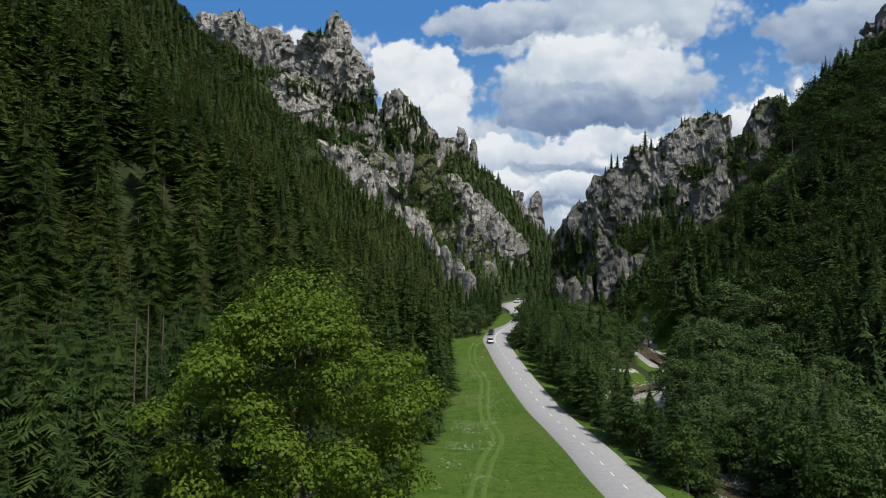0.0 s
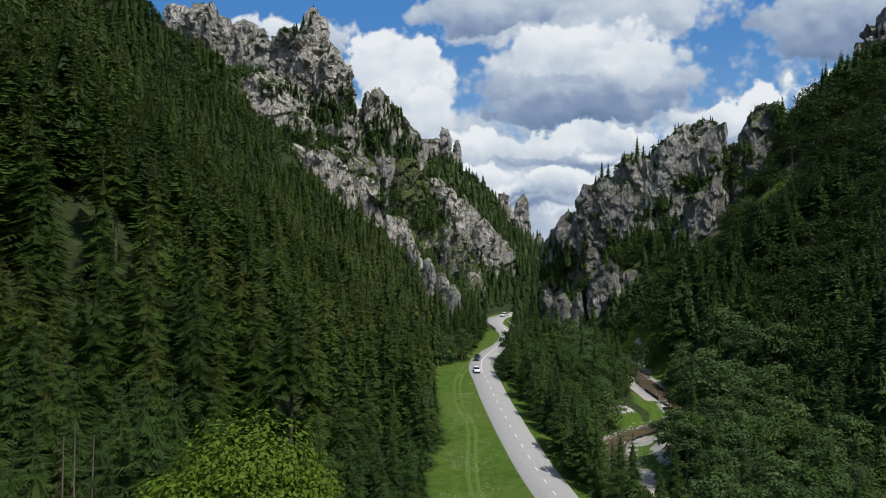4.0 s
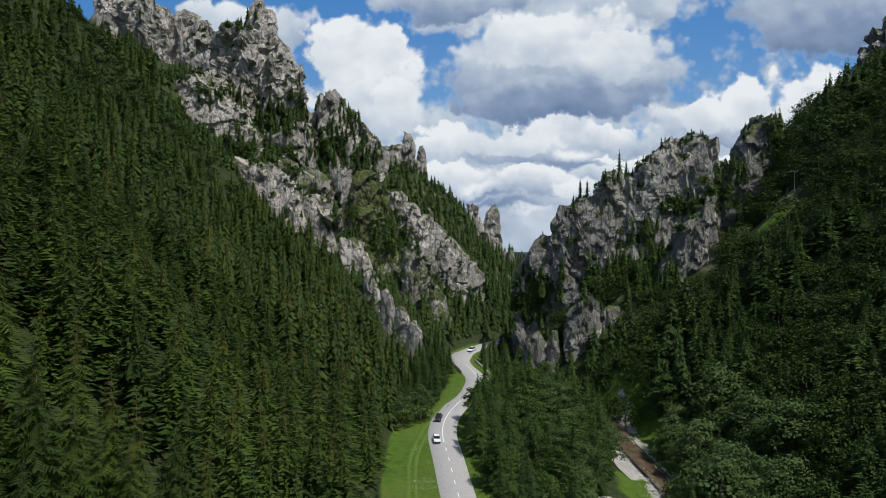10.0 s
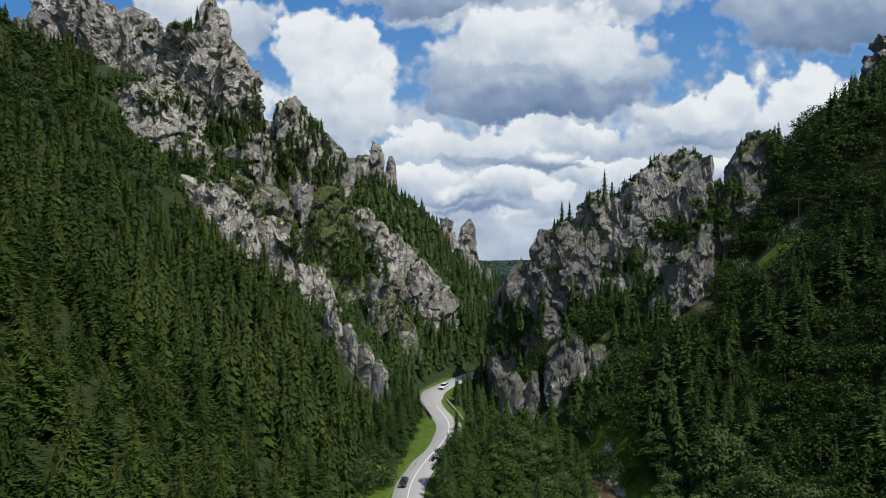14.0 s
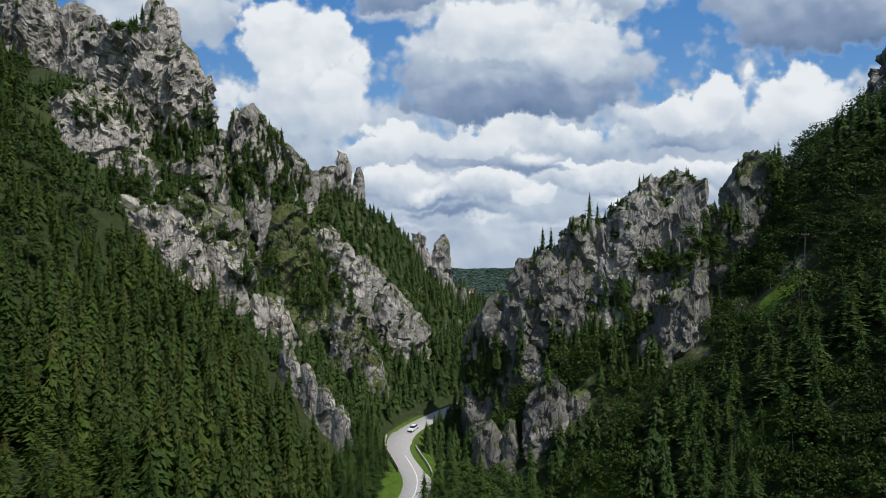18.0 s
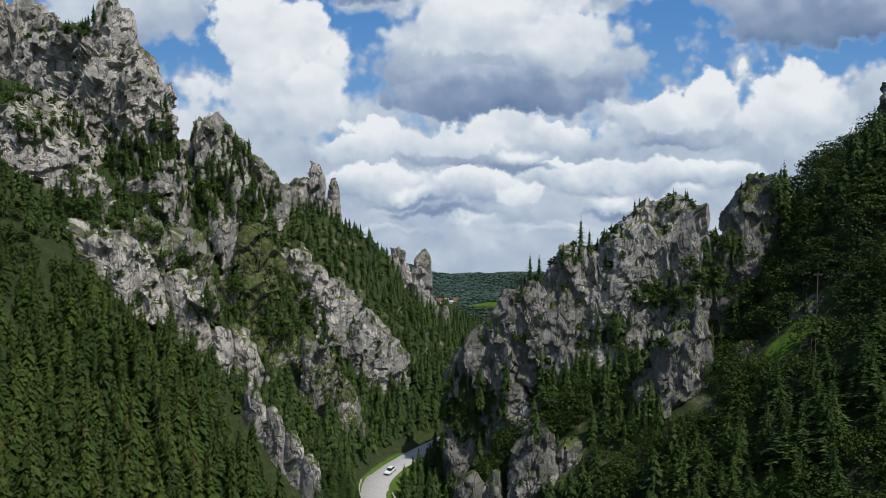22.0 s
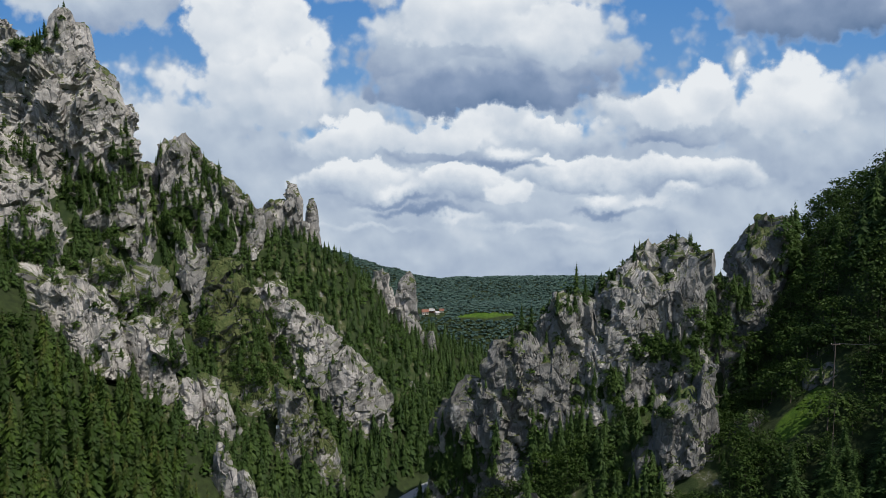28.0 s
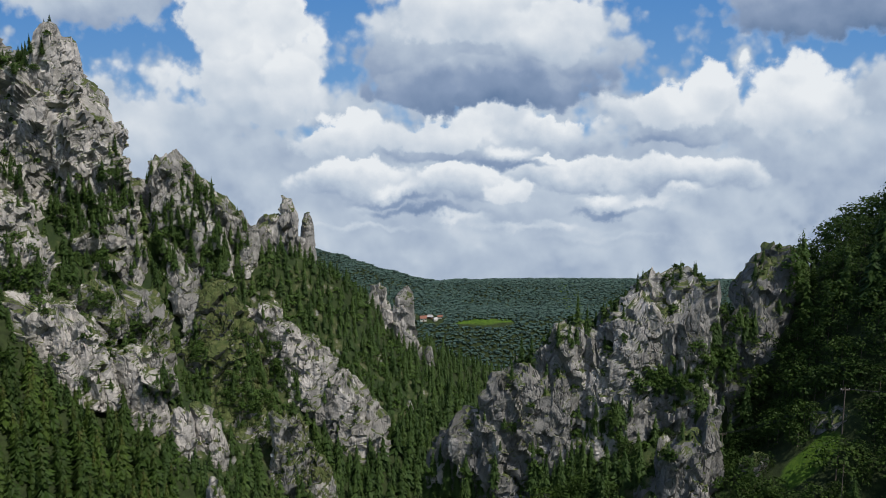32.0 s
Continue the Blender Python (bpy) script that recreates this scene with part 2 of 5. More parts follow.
def box(bm, size, at, bevel=0.0, rot=None):
    """Adds a bevelled box to a bmesh."""
    m = Matrix.Translation(at) @ (rot or Matrix()) @ Matrix.Diagonal((*size, 1))
    r = bmesh.ops.create_cube(bm, size=1.0, matrix=m)
    if bevel:
        edges = list({e for v in r["verts"] for e in v.link_edges})
        bmesh.ops.bevel(bm, geom=edges, offset=bevel, segments=2, profile=0.7, affect="EDGES")
    return bm


def hash3(i, j, k):
    h = (i * 374761393 + j * 668265263 + k * 2147483647) & 0xFFFFFFFF
    h = ((h ^ (h >> 13)) * 1274126177) & 0xFFFFFFFF
    return ((h ^ (h >> 16)) & 0xFFFF) / 65535.0


def vnoise(p):
    """Smooth value noise, 0 to 1, at the rows of p."""
    i = np.floor(p).astype(np.int64)
    f = p - i
    f = f * f * (3 - 2 * f)
    out = 0
    for a in (0, 1):
        for b in (0, 1):
            for c in (0, 1):
                w = (f[:, 0] if a else 1 - f[:, 0]) * (f[:, 1] if b else 1 - f[:, 1]) * (f[:, 2] if c else 1 - f[:, 2])
                out = out + w * hash3(i[:, 0] + a, i[:, 1] + b, i[:, 2] + c)
    return out


def fbm(p, octaves=4, ridged=False):
    total, amp, norm = 0, 1.0, 0
    for o in range(octaves):
        n = vnoise(p * 2.03 ** o + 17.3 * o)
        total = total + amp * (1 - np.abs(2 * n - 1) if ridged else n)
        norm += amp
        amp *= 0.5
    return total / norm


# ---- the lie of the land ----
FLOOR = ((-3000, -30), (0, -1.5), (90, 0), (150, 0.2), (180, 3.4), (222, 7.9), (253, 11), (284, 15.5), (309, 19.5), (350, 24), (430, 22), (3000, 22))
LEFT_FOOT = ((-3000, -60), (0, -80), (70, -68), (100, -62), (128, -48), (150, -31), (165, -29), (180, -31), (220, -38), (250, -40), (290, -38), (315, -33), (330, -25), (360, 3), (400, 30), (440, 45), (3000, 60))
RIGHT_FOOT = ((-3000, 80), (0, 62), (100, 52), (200, 47), (232, 42), (255, 30), (275, 12), (292, -5), (320, -8), (335, 4), (352, 34), (400, 80), (480, 130), (3000, 200))
RIVER = ((-3000, 40), (0, 34), (100, 24), (120, 19), (140, 15), (160, 12), (176, 9.5), (186, 9.5), (194, 12), (199, 19), (204, 26), (212, 29.5), (225, 28.4), (238, 25), (246, 23.5), (256, 21.5), (272, 20), (284, 10), (300, -12), (330, -12), (360, 22), (420, 50), (3000, 60))
ROAD = ((-400, 8), (-60, 20), (30, 18), (70, 11.5), (94, 7.4), (103, 5.2), (120, 2.0), (142, -2.9), (160, -7.8), (180, -13.0), (205, -19.0), (222, -22.6), (238, -26.3), (250, -27.0), (262, -25.0), (274, -21.2), (284, -19.6), (293, -22), (303, -27), (312, -29), (324, -24), (340, -12), (360, 12), (400, 40))


def along(table, y):
    ys, vs = zip(*table)
    return np.interp(y, ys, vs)


def smooth_along(table, y, reach=7.0):
    return sum(along(table, y + d * reach) for d in (-1, -0.5, 0, 0.5, 1)) / 5


def step(v, lo, hi):
    t = np.clip((v - lo) / (hi - lo), 0, 1)
    return t * t * (3 - 2 * t)


def river_z(y):
    return smooth_along(FLOOR, y, 12) - 4.2 + 3.0 * step(y, 150, 60) - 0.6 * step(y, 190, 230)


def ground(x, y, rough=True):
    """The height of the land at x, y (arrays)."""
    x, y = np.asarray(x, float), np.asarray(y, float)
    z0 = smooth_along(FLOOR, y, 10)
    dl = np.maximum(smooth_along(LEFT_FOOT, y, 12) - x, 0)
    dr = np.maximum(x - smooth_along(RIGHT_FOOT, y, 12), 0)
    near = step(y, 40, 130)
    left = np.where(dl < 165, (0.42 + 0.26 * near) * dl + 0.0019 * near * dl * dl, 160 + 0.12 * (dl - 165))
    left = np.where((left > 104), 104 + (left - 104) * (1 - 0.75 * step(y, 296, 330)), left)
    right = 0.90 * dr - 0.0007 * np.minimum(dr, 150) ** 2
    right = right - np.minimum(0.6 * right, 20 * np.exp(-((x - 64) / 18) ** 2 - ((y - 303) / 15) ** 2))
    dv = np.abs(x - smooth_along(RIVER, y, 4))
    bed = step(dv, 12, 6.0) * step(dr + dl, 8, 0) * step(np.abs(x - smooth_along(ROAD, y)), 6.5, 12)
    z = z0 + left * 1.0 + right - bed * (z0 - river_z(y) + 0.25 + 0.5 * step(dv, 6, 2))
    z = np.where(left > 0, np.maximum(z, z0), z)
    shoulder = step(x, smooth_along(ROAD, y) + 5, smooth_along(ROAD, y) + 16) * step(dr, 10, 0) * step(dl, 1, 0)
    z = z - 1.6 * shoulder * (1 - bed)
    ridge = np.interp(x, (-400, -140, -120, -88, -60, -28, 8, 40), (392, 386, 352, 360, 374, 398, 416, 436))
    z = z - (1.35 * np.maximum(y - ridge, 0) * step(x, 45, 20)) * step(left, 0, 14)
    z = np.where(left > 0, np.maximum(z, z0), z)
    crest = np.interp(x, (-78, -62, -50, -40, -33, -28, -20, -8), (0, 17, 15, 11, 4, 0, 0, 0))
    z = z + crest * step(y, 352, 388) * step(y, 424, 400)
    far = 20 + 29 * step(y, 446, 494) + 7 * step(y, 500, 540) - 40 * step(y, 545, 620) + np.minimum(0.0058 * np.maximum(-x - 10, 0) ** 1.85, 22) * step(y, 480, 545)
    z = z + (far - z) * step(y, 425, 470)
    if rough:
        p = np.stack([x * 0.045, y * 0.045, np.zeros_like(x)], -1).reshape(-1, 3)
        n = (fbm(p, 4).reshape(x.shape) - 0.5)
        z = z + n * np.minimum(11.0, 0.16 * (left + right)) + n * 0.5 * step(dl, 0, 4)
    return z


def clear_of_road(x, y, margin):
    return np.abs(x - smooth_along(ROAD, y, 3)) > margin


def axis(lo, hi, fine_lo, fine_hi, pitch):
    fine = np.arange(fine_lo, fine_hi + 0.1, pitch)
    out = [fine_hi]
    g = pitch
    while out[-1] < hi:
        g *= 1.35
        out.append(min(hi, out[-1] + g))
    back = [fine_lo]
    g = pitch
    while back[-1] > lo:
        g *= 1.35
        back.append(max(lo, back[-1] - g))
    return np.array(back[:0:-1] + list(fine) + out[1:])


def grid_faces(nx, ny):
    i, j = np.meshgrid(np.arange(nx - 1), np.arange(ny - 1), indexing="ij")
    a = (i * ny + j).ravel()
    return np.stack([a, a + ny, a + ny + 1, a + 1], 1)


xs, ys = axis(-3500, 3500, -215, 190, 1.8), axis(-3500, 3800, 20, 556, 1.8)
gx, gy = np.meshgrid(xs, ys, indexing="ij")
gz = ground(gx, gy)
foot_l, foot_r = smooth_along(LEFT_FOOT, gy, 12), smooth_along(RIGHT_FOOT, gy, 12)
edge_noise = fbm(np.stack([gx * 0.12, gy * 0.12, gx * 0], -1).reshape(-1, 3), 3).reshape(gx.shape)
meadow_cover = step(gx - foot_l, -2, 1.5) * step(smooth_along(ROAD, gy) + 9.5 - gx, -2, 2)
bank_cover = 0.85 * step(np.abs(gx - smooth_along(RIVER, gy) + 1), 15, 8) * step(edge_noise, 0.20, 0.36) * step(gx, smooth_along(ROAD, gy) + 9, smooth_along(ROAD, gy) + 12)
crag_zone = step(gy, 302, 318) * step(gy, 392, 372) * step(gx, foot_l + 2, foot_l - 6) * step(gz, 34, 44) * step(gx, -150, -140)
crag_zone = np.maximum(crag_zone, step(gy, 270, 284) * step(gy, 345, 330) * step(gx, foot_r, foot_r + 8) * step(gx, 66, 55))
glade = 0.75 * step(np.hypot((gx - 70) / 6.5, (gy - 279) / 3.2), 1.2, 0.7) + step(np.hypot((gx - 58) / 6, (gy - 255) / 6), 1.2, 0.7)
# gravel banks of the stream: x, y, half-width, half-length
BARS = ((21.0, 235, 3.4, 9), (22, 243, 2.0, 6), (17.5, 190, 6.5, 3.6), (21, 177, 4.0, 8), (16.5, 150, 3.2, 12), (6.5, 156, 2.0, 6), (25.5, 124, 3.5, 9), (12.5, 205, 3.0, 2.2), (14, 168, 2.2, 6), (30.5, 216, 2.0, 6))
shingle_bar = np.maximum.reduce([step(np.hypot((gx - bx0) / brx, (gy - by0) / bry) + 1.3 * (edge_noise - 0.5), 1.35, 0.55) for bx0, by0, brx, bry in BARS] + [0.60 * step(np.abs(gx - smooth_along(RIVER, gy, 4)), 7.0, 4.0) * step(gy, 90, 100) * step(gy, 276, 264)])
hill = step(gy, 440, 450) * 0.62 * step(np.hypot((gx - 10) / 17, (gy - 485) / 2.6), 1.2, 0.8)
cover = np.clip(np.maximum.reduce([meadow_cover * (gy < 330), bank_cover, glade, hill]), 0, 1)
ground_ob = new("ground", mesh("ground", np.stack([gx, gy, gz], -1).reshape(-1, 3), grid_faces(len(xs), len(ys)), [GROUND], True, {"cover": cover.ravel(), "crag": crag_zone.ravel(), "gravel": shingle_bar.ravel()}))
tagged(ground_ob, "grassy valley floor and wooded mountain slopes", "ground", kind="structure")


# ---- sky with cumulus behind the far hills ----
# centre x, z, half-width, half-height, brightness, shading from base to top
CLOUDS = [
    (0, 0, 1500, 175, 0.62, 0.00), (-240, 120, 120, 60, 0.62, 0.25), (330, 130, 150, 60, 0.62, 0.25),
    (14, 240, 110, 30, 0.66, 0.10), (14, 192, 84, 40, 0.60, 0.50), (10, 166, 70, 14, 0.40, 0.2), (-2, 208, 40, 20, 0.86, 0.2), (52, 200, 34, 20, 0.80, 0.3), (215, 224, 70, 30, 0.46, 0.34), (-62, 244, 60, 16, 0.55, 0.3), (-230, 225, 60, 24, 0.70, 0.3),
    (-128, 178, 46, 46, 0.86, 0.30), (-150, 205, 24, 22, 0.92, 0.14), (-112, 206, 20, 18, 0.95, 0.12), (-104, 170, 18, 20, 0.88, 0.2),
    (130, 150, 48, 18, 0.74, 0.42), (118, 158, 22, 16, 0.92, 0.2), (145, 164, 20, 19, 0.95, 0.2), (198, 160, 32, 26, 0.90, 0.3),
    (12, 136, 84, 16, 0.66, 0.36), (-12, 140, 32, 11, 0.86, 0.2), (56, 141, 30, 9, 0.78, 0.3), (-72, 138, 36, 14, 0.84, 0.28), (-64, 112, 40, 12, 0.80, 0.36), (0, 108, 34, 11, 0.82, 0.40), (28, 104, 18, 9, 0.90, 0.3), (70, 116, 44, 11, 0.76, 0.4), (134, 112, 50, 12, 0.76, 0.4), (110, 94, 40, 7, 0.72, 0.4),
    (-28, 91, 52, 5.5, 0.34, 0.05), (118, 134, 40, 4.5, 0.44, 0.05), (16, 168, 62, 7, 0.38, 0.05), (40, 82, 70, 5, 0.74, 0.2), (-60, 80, 60, 5, 0.70, 0.2), (90, 74, 120, 5, 0.62, 0.1),
    (-44, 97, 40, 4.5, 0.36, 0.05), (-40, 104, 22, 8, 0.88, 0.4), (26, 122, 44, 4.5, 0.38, 0.05), (30, 128, 24, 8, 0.90, 0.4), (86, 92, 40, 4.5, 0.40, 0.05), (84, 99, 22, 7, 0.88, 0.4), (134, 100, 24, 7, 0.88, 0.4), (-4, 86, 26, 5.8, 0.80, 0.3), (58, 84, 24, 5.6, 0.80, 0.3),
]


def cloud_material():
    m = Mat("cloudy_sky")
    xyz = m.add("SeparateXYZ", {"Vector": m.world_pos()})
    x, z = xyz.outputs["X"], xyz.outputs["Z"]
    flat = m.add("CombineXYZ", {"X": x, "Y": z, "Z": 0.0}).outputs[0]

    def swirl(scale, detail, amount):
        w = m.add("TexNoise", {"Vector": flat, "Scale": scale, "Detail": detail, "Roughness": 0.6}).outputs["Color"]
        w = m.add("VectorMath", {0: w, 1: (0.5, 0.5, 0.5)}, operation="SUBTRACT").outputs[0]
        return m.add("VectorMath", {0: w, "Scale": amount}, operation="SCALE").outputs[0]

    def puffy(scale, amount):
        w = m.add("TexVoronoi", {"Vector": flat, "Scale": scale, "Detail": 2.0, "Roughness": 0.6, "Smoothness": 0.8}, feature="SMOOTH_F1").outputs["Distance"]
        return m.math("MULTIPLY", m.math("SUBTRACT", w, 0.45), amount)

    bent = m.add("VectorMath", {0: flat, 1: swirl(0.022, 7.0, 40.0)}, operation="ADD").outputs[0]
    edge = m.math("ADD", puffy(0.05, 0.34), puffy(0.13, 0.07))

    soft_bent = m.add("VectorMath", {0: flat, 1: swirl(0.03, 3.0, 16.0)}, operation="ADD").outputs[0]

    def billow(scale, lift):
        at = [m.add("VectorMath", {0: soft_bent, 1: (0.25 * k, k, 0)}, operation="ADD").outputs[0] for k in (0.0, lift)]
        lo, hi = [m.add("TexVoronoi", {"Vector": v, "Scale": scale, "Detail": 0.0, "Smoothness": 0.9}, feature="SMOOTH_F1").outputs["Distance"] for v in at]
        return m.math("SUBTRACT", hi, lo)

    relief = m.math("ADD", m.math("MULTIPLY", billow(0.034, 6.0), 0.42), m.math("MULTIPLY", billow(0.085, 2.6), 0.20))
    relief = m.math("ADD", relief, m.math("MULTIPLY", m.math("SUBTRACT", m.noise(flat, 0.022, 7, 0.55), 0.5), 0.42))
    sky_col = m.ramp(m.smooth(z, 60, 260), [(0.0, (0.24, 0.44, 0.68)), (1.0, (0.070, 0.225, 0.54))])
    value, cover = None, None
    for cx, cz, rx, rz, tone, shade in CLOUDS:
        d = m.add("VectorMath", {0: bent, 1: (cx, cz, 0)}, operation="SUBTRACT").outputs[0]
        rx, rz = (rx * 1.3, rz * 1.3) if rz > 8 else (rx, rz)
        d = m.add("VectorMath", {0: d, 1: (1 / rx, 1 / rz, 0)}, operation="MULTIPLY").outputs[0]
        far = m.math("ADD", m.add("VectorMath", {0: d}, operation="LENGTH").outputs["Value"], edge)
        mask = m.smooth(far, 1.06, 0.86 if rz > 8 else 0.3)
        v = m.math("ADD", tone, m.math("MULTIPLY", m.add("SeparateXYZ", {"Vector": d}).outputs["Y"], shade))
        if value is None:
            value, cover = v, mask
        else:
            value = m.math("ADD", m.math("MULTIPLY", value, m.math("SUBTRACT", 1.0, mask)), m.math("MULTIPLY", v, mask))
            cover = m.math("MAXIMUM", cover, mask)
    value = m.math("ADD", value, relief)
    cloud = m.ramp(value, [(0.15, (0.120, 0.195, 0.335)), (0.40, (0.245, 0.325, 0.475)), (0.66, (0.48, 0.56, 0.665)), (0.98, (0.80, 0.835, 0.87))])
    em = m.add("Emission", {"Color": m.mix(cover, sky_col, cloud), "Strength": 1.0})
    m.tree.links.new(em.outputs[0], m.tree.nodes["Material Output"].inputs["Surface"])
    return m.mat


SKY = cloud_material()
bu, bv = np.meshgrid(np.linspace(-1, 1, 49), np.linspace(0, 1, 13), indexing="ij")
bx = bu * 1150
backdrop = new("backdrop", mesh("backdrop", np.stack([bx, 588 - 260 * np.maximum(np.abs(bu) - 0.3, 0) ** 2, bv * 620 - 40], -1).reshape(-1, 3), grid_faces(49, 13), [SKY], True))
tagged(backdrop, "blue summer sky with heaped white and grey clouds", "sky", kind="structure")
backdrop.visible_shadow = False


# ---- crags ----
def cleaved(q, seed):
    """Planes of broken rock: each cell of a jittered lattice has its own offset and tilt."""
    c = np.floor(q).astype(np.int64)
    best = np.full(len(q), 9e9)
    pick, mid = np.zeros_like(c), np.zeros_like(q)
    for off in itertools.product((-1, 0, 1), repeat=3):
        n = c + np.array(off)
        at = n + 0.5 + 0.85 * (np.stack([hash3(n[:, 0] + 7 * k + seed, n[:, 1] - 3 * k, n[:, 2] + 11 * k) for k in (1, 2, 3)], 1) - 0.5)
        d = ((q - at) ** 2).sum(1)
        near = d < best
        best[near], pick[near], mid[near] = d[near], n[near], at[near]
    lean = np.stack([hash3(pick[:, 0] + 13 * k, pick[:, 1] + seed, pick[:, 2] - 5 * k) for k in (4, 5, 6)], 1) - 0.5
    return hash3(pick[:, 0] + seed, pick[:, 1] + 31, pick[:, 2]) - 0.5 + ((q - mid) * lean).sum(1) * 1.5


def crag_mesh(name, wx, wy, height, seed, taper=0.45, jag=0.35, nu=56, nv=44, flute=1.0, power=1.6, turn=0.0, slope=0.0, pale=0.0, turf=0.0):
    """A cleaved limestone tower: rings from a deep foot up to a jagged crest."""
    a = np.linspace(0, 2 * np.pi, nu, endpoint=False)
    h = np.linspace(0, 1, nv) ** 0.9
    H, A = np.meshgrid(h, a, indexing="ij")
    o = seed * 13.7
    ca, sa = np.cos(A), np.sin(A)
    prof = 1 - taper * H ** power - (1 - taper) * 0.72 * step(H, 0.88, 1.0) ** 1.3
    r = prof * (0.80 + 0.40 * fbm(np.stack([ca * 1.1 + o, sa * 1.1 - o, H * 1.2], -1).reshape(-1, 3), 3).reshape(A.shape))
    x, y = wx * r * ca, wy * r * sa
    crest = fbm(np.stack([x * 0.085 + o, y * 0.085 - o, x * 0 + seed], -1).reshape(-1, 3), 3, True).reshape(A.shape)
    crest = np.clip((crest - 0.45) / (crest[H > 0.85].max() - 0.45), 0, 1) ** 0.55
    z = height * H * (1 - 0.8 * jag * (1 - crest)) * (1 - slope * np.clip(ca * r, -0.8, 1.0) * step(H, 0.2, 0.7))
    p = np.stack([x + o * 3, y - o, z], -1).reshape(-1, 3)
    warp = (fbm(p * 0.16, 3)[:, None] - 0.5) * 0.9
    dip = 0.40 if slope >= 0 else -0.30
    tilt = np.stack([p[:, 0] - dip * p[:, 2], p[:, 1], p[:, 2] + dip * p[:, 0]], -1)
    rid = fbm(p * np.array([0.13, 0.13, 0.035]), 3, True).reshape(A.shape) - 0.6
    slabs = cleaved(tilt / np.array([11.0, 11.0, 18.0]) + warp, seed).reshape(A.shape)
    blocks = cleaved(tilt / np.array([4.4, 4.4, 7.0]) + warp, seed + 40).reshape(A.shape)
    chips = cleaved(tilt / np.array([1.5, 1.5, 2.0]) + warp, seed + 80).reshape(A.shape) if min(wx, height) > 5 else 0
    reach = flute * max(min(wx, wy, 14) / 9, min(0.85, wx / 6.5))
    push = reach * (2.8 * rid + 4.4 * slabs + 2.0 * blocks + 0.5 * chips) * (1 - 0.45 * H)
    x, y = x + ca * push, y + sa * push
    z = z + (fbm(p * 0.4, 3).reshape(A.shape) - 0.5) * min(2.0, height * 0.08) * step(H, 0.0, 0.2) + (1.6 * slabs + 0.8 * blocks) * min(1.0, reach) * step(H, 0.3, 0.6)
    c, s = math.cos(turn), math.sin(turn)
    x, y = c * x - s * y, s * x + c * y
    V = np.concatenate([np.stack([x, y, z], -1).reshape(-1, 3), [[x[-1].mean(), y[-1].mean(), z[-1].mean() + 0.3]]])
    i, j = np.meshgrid(np.arange(nv - 1), np.arange(nu), indexing="ij")
    b = i * nu + j
    d = i * nu + (j + 1) % nu
    F = np.concatenate([np.stack([b, d, d + nu], -1).reshape(-1, 3), np.stack([b, d + nu, b + nu], -1).reshape(-1, 3)])
    k = (nv - 1) * nu
    cap = np.stack([np.arange(nu) + k, (np.arange(nu) + 1) % nu + k, np.full(nu, nv * nu)], 1)
    return mesh(name, V, np.concatenate([F, cap]), [ROCK], False, {"pale": np.full(len(V), pale), "turf": np.full(len(V), turf)})


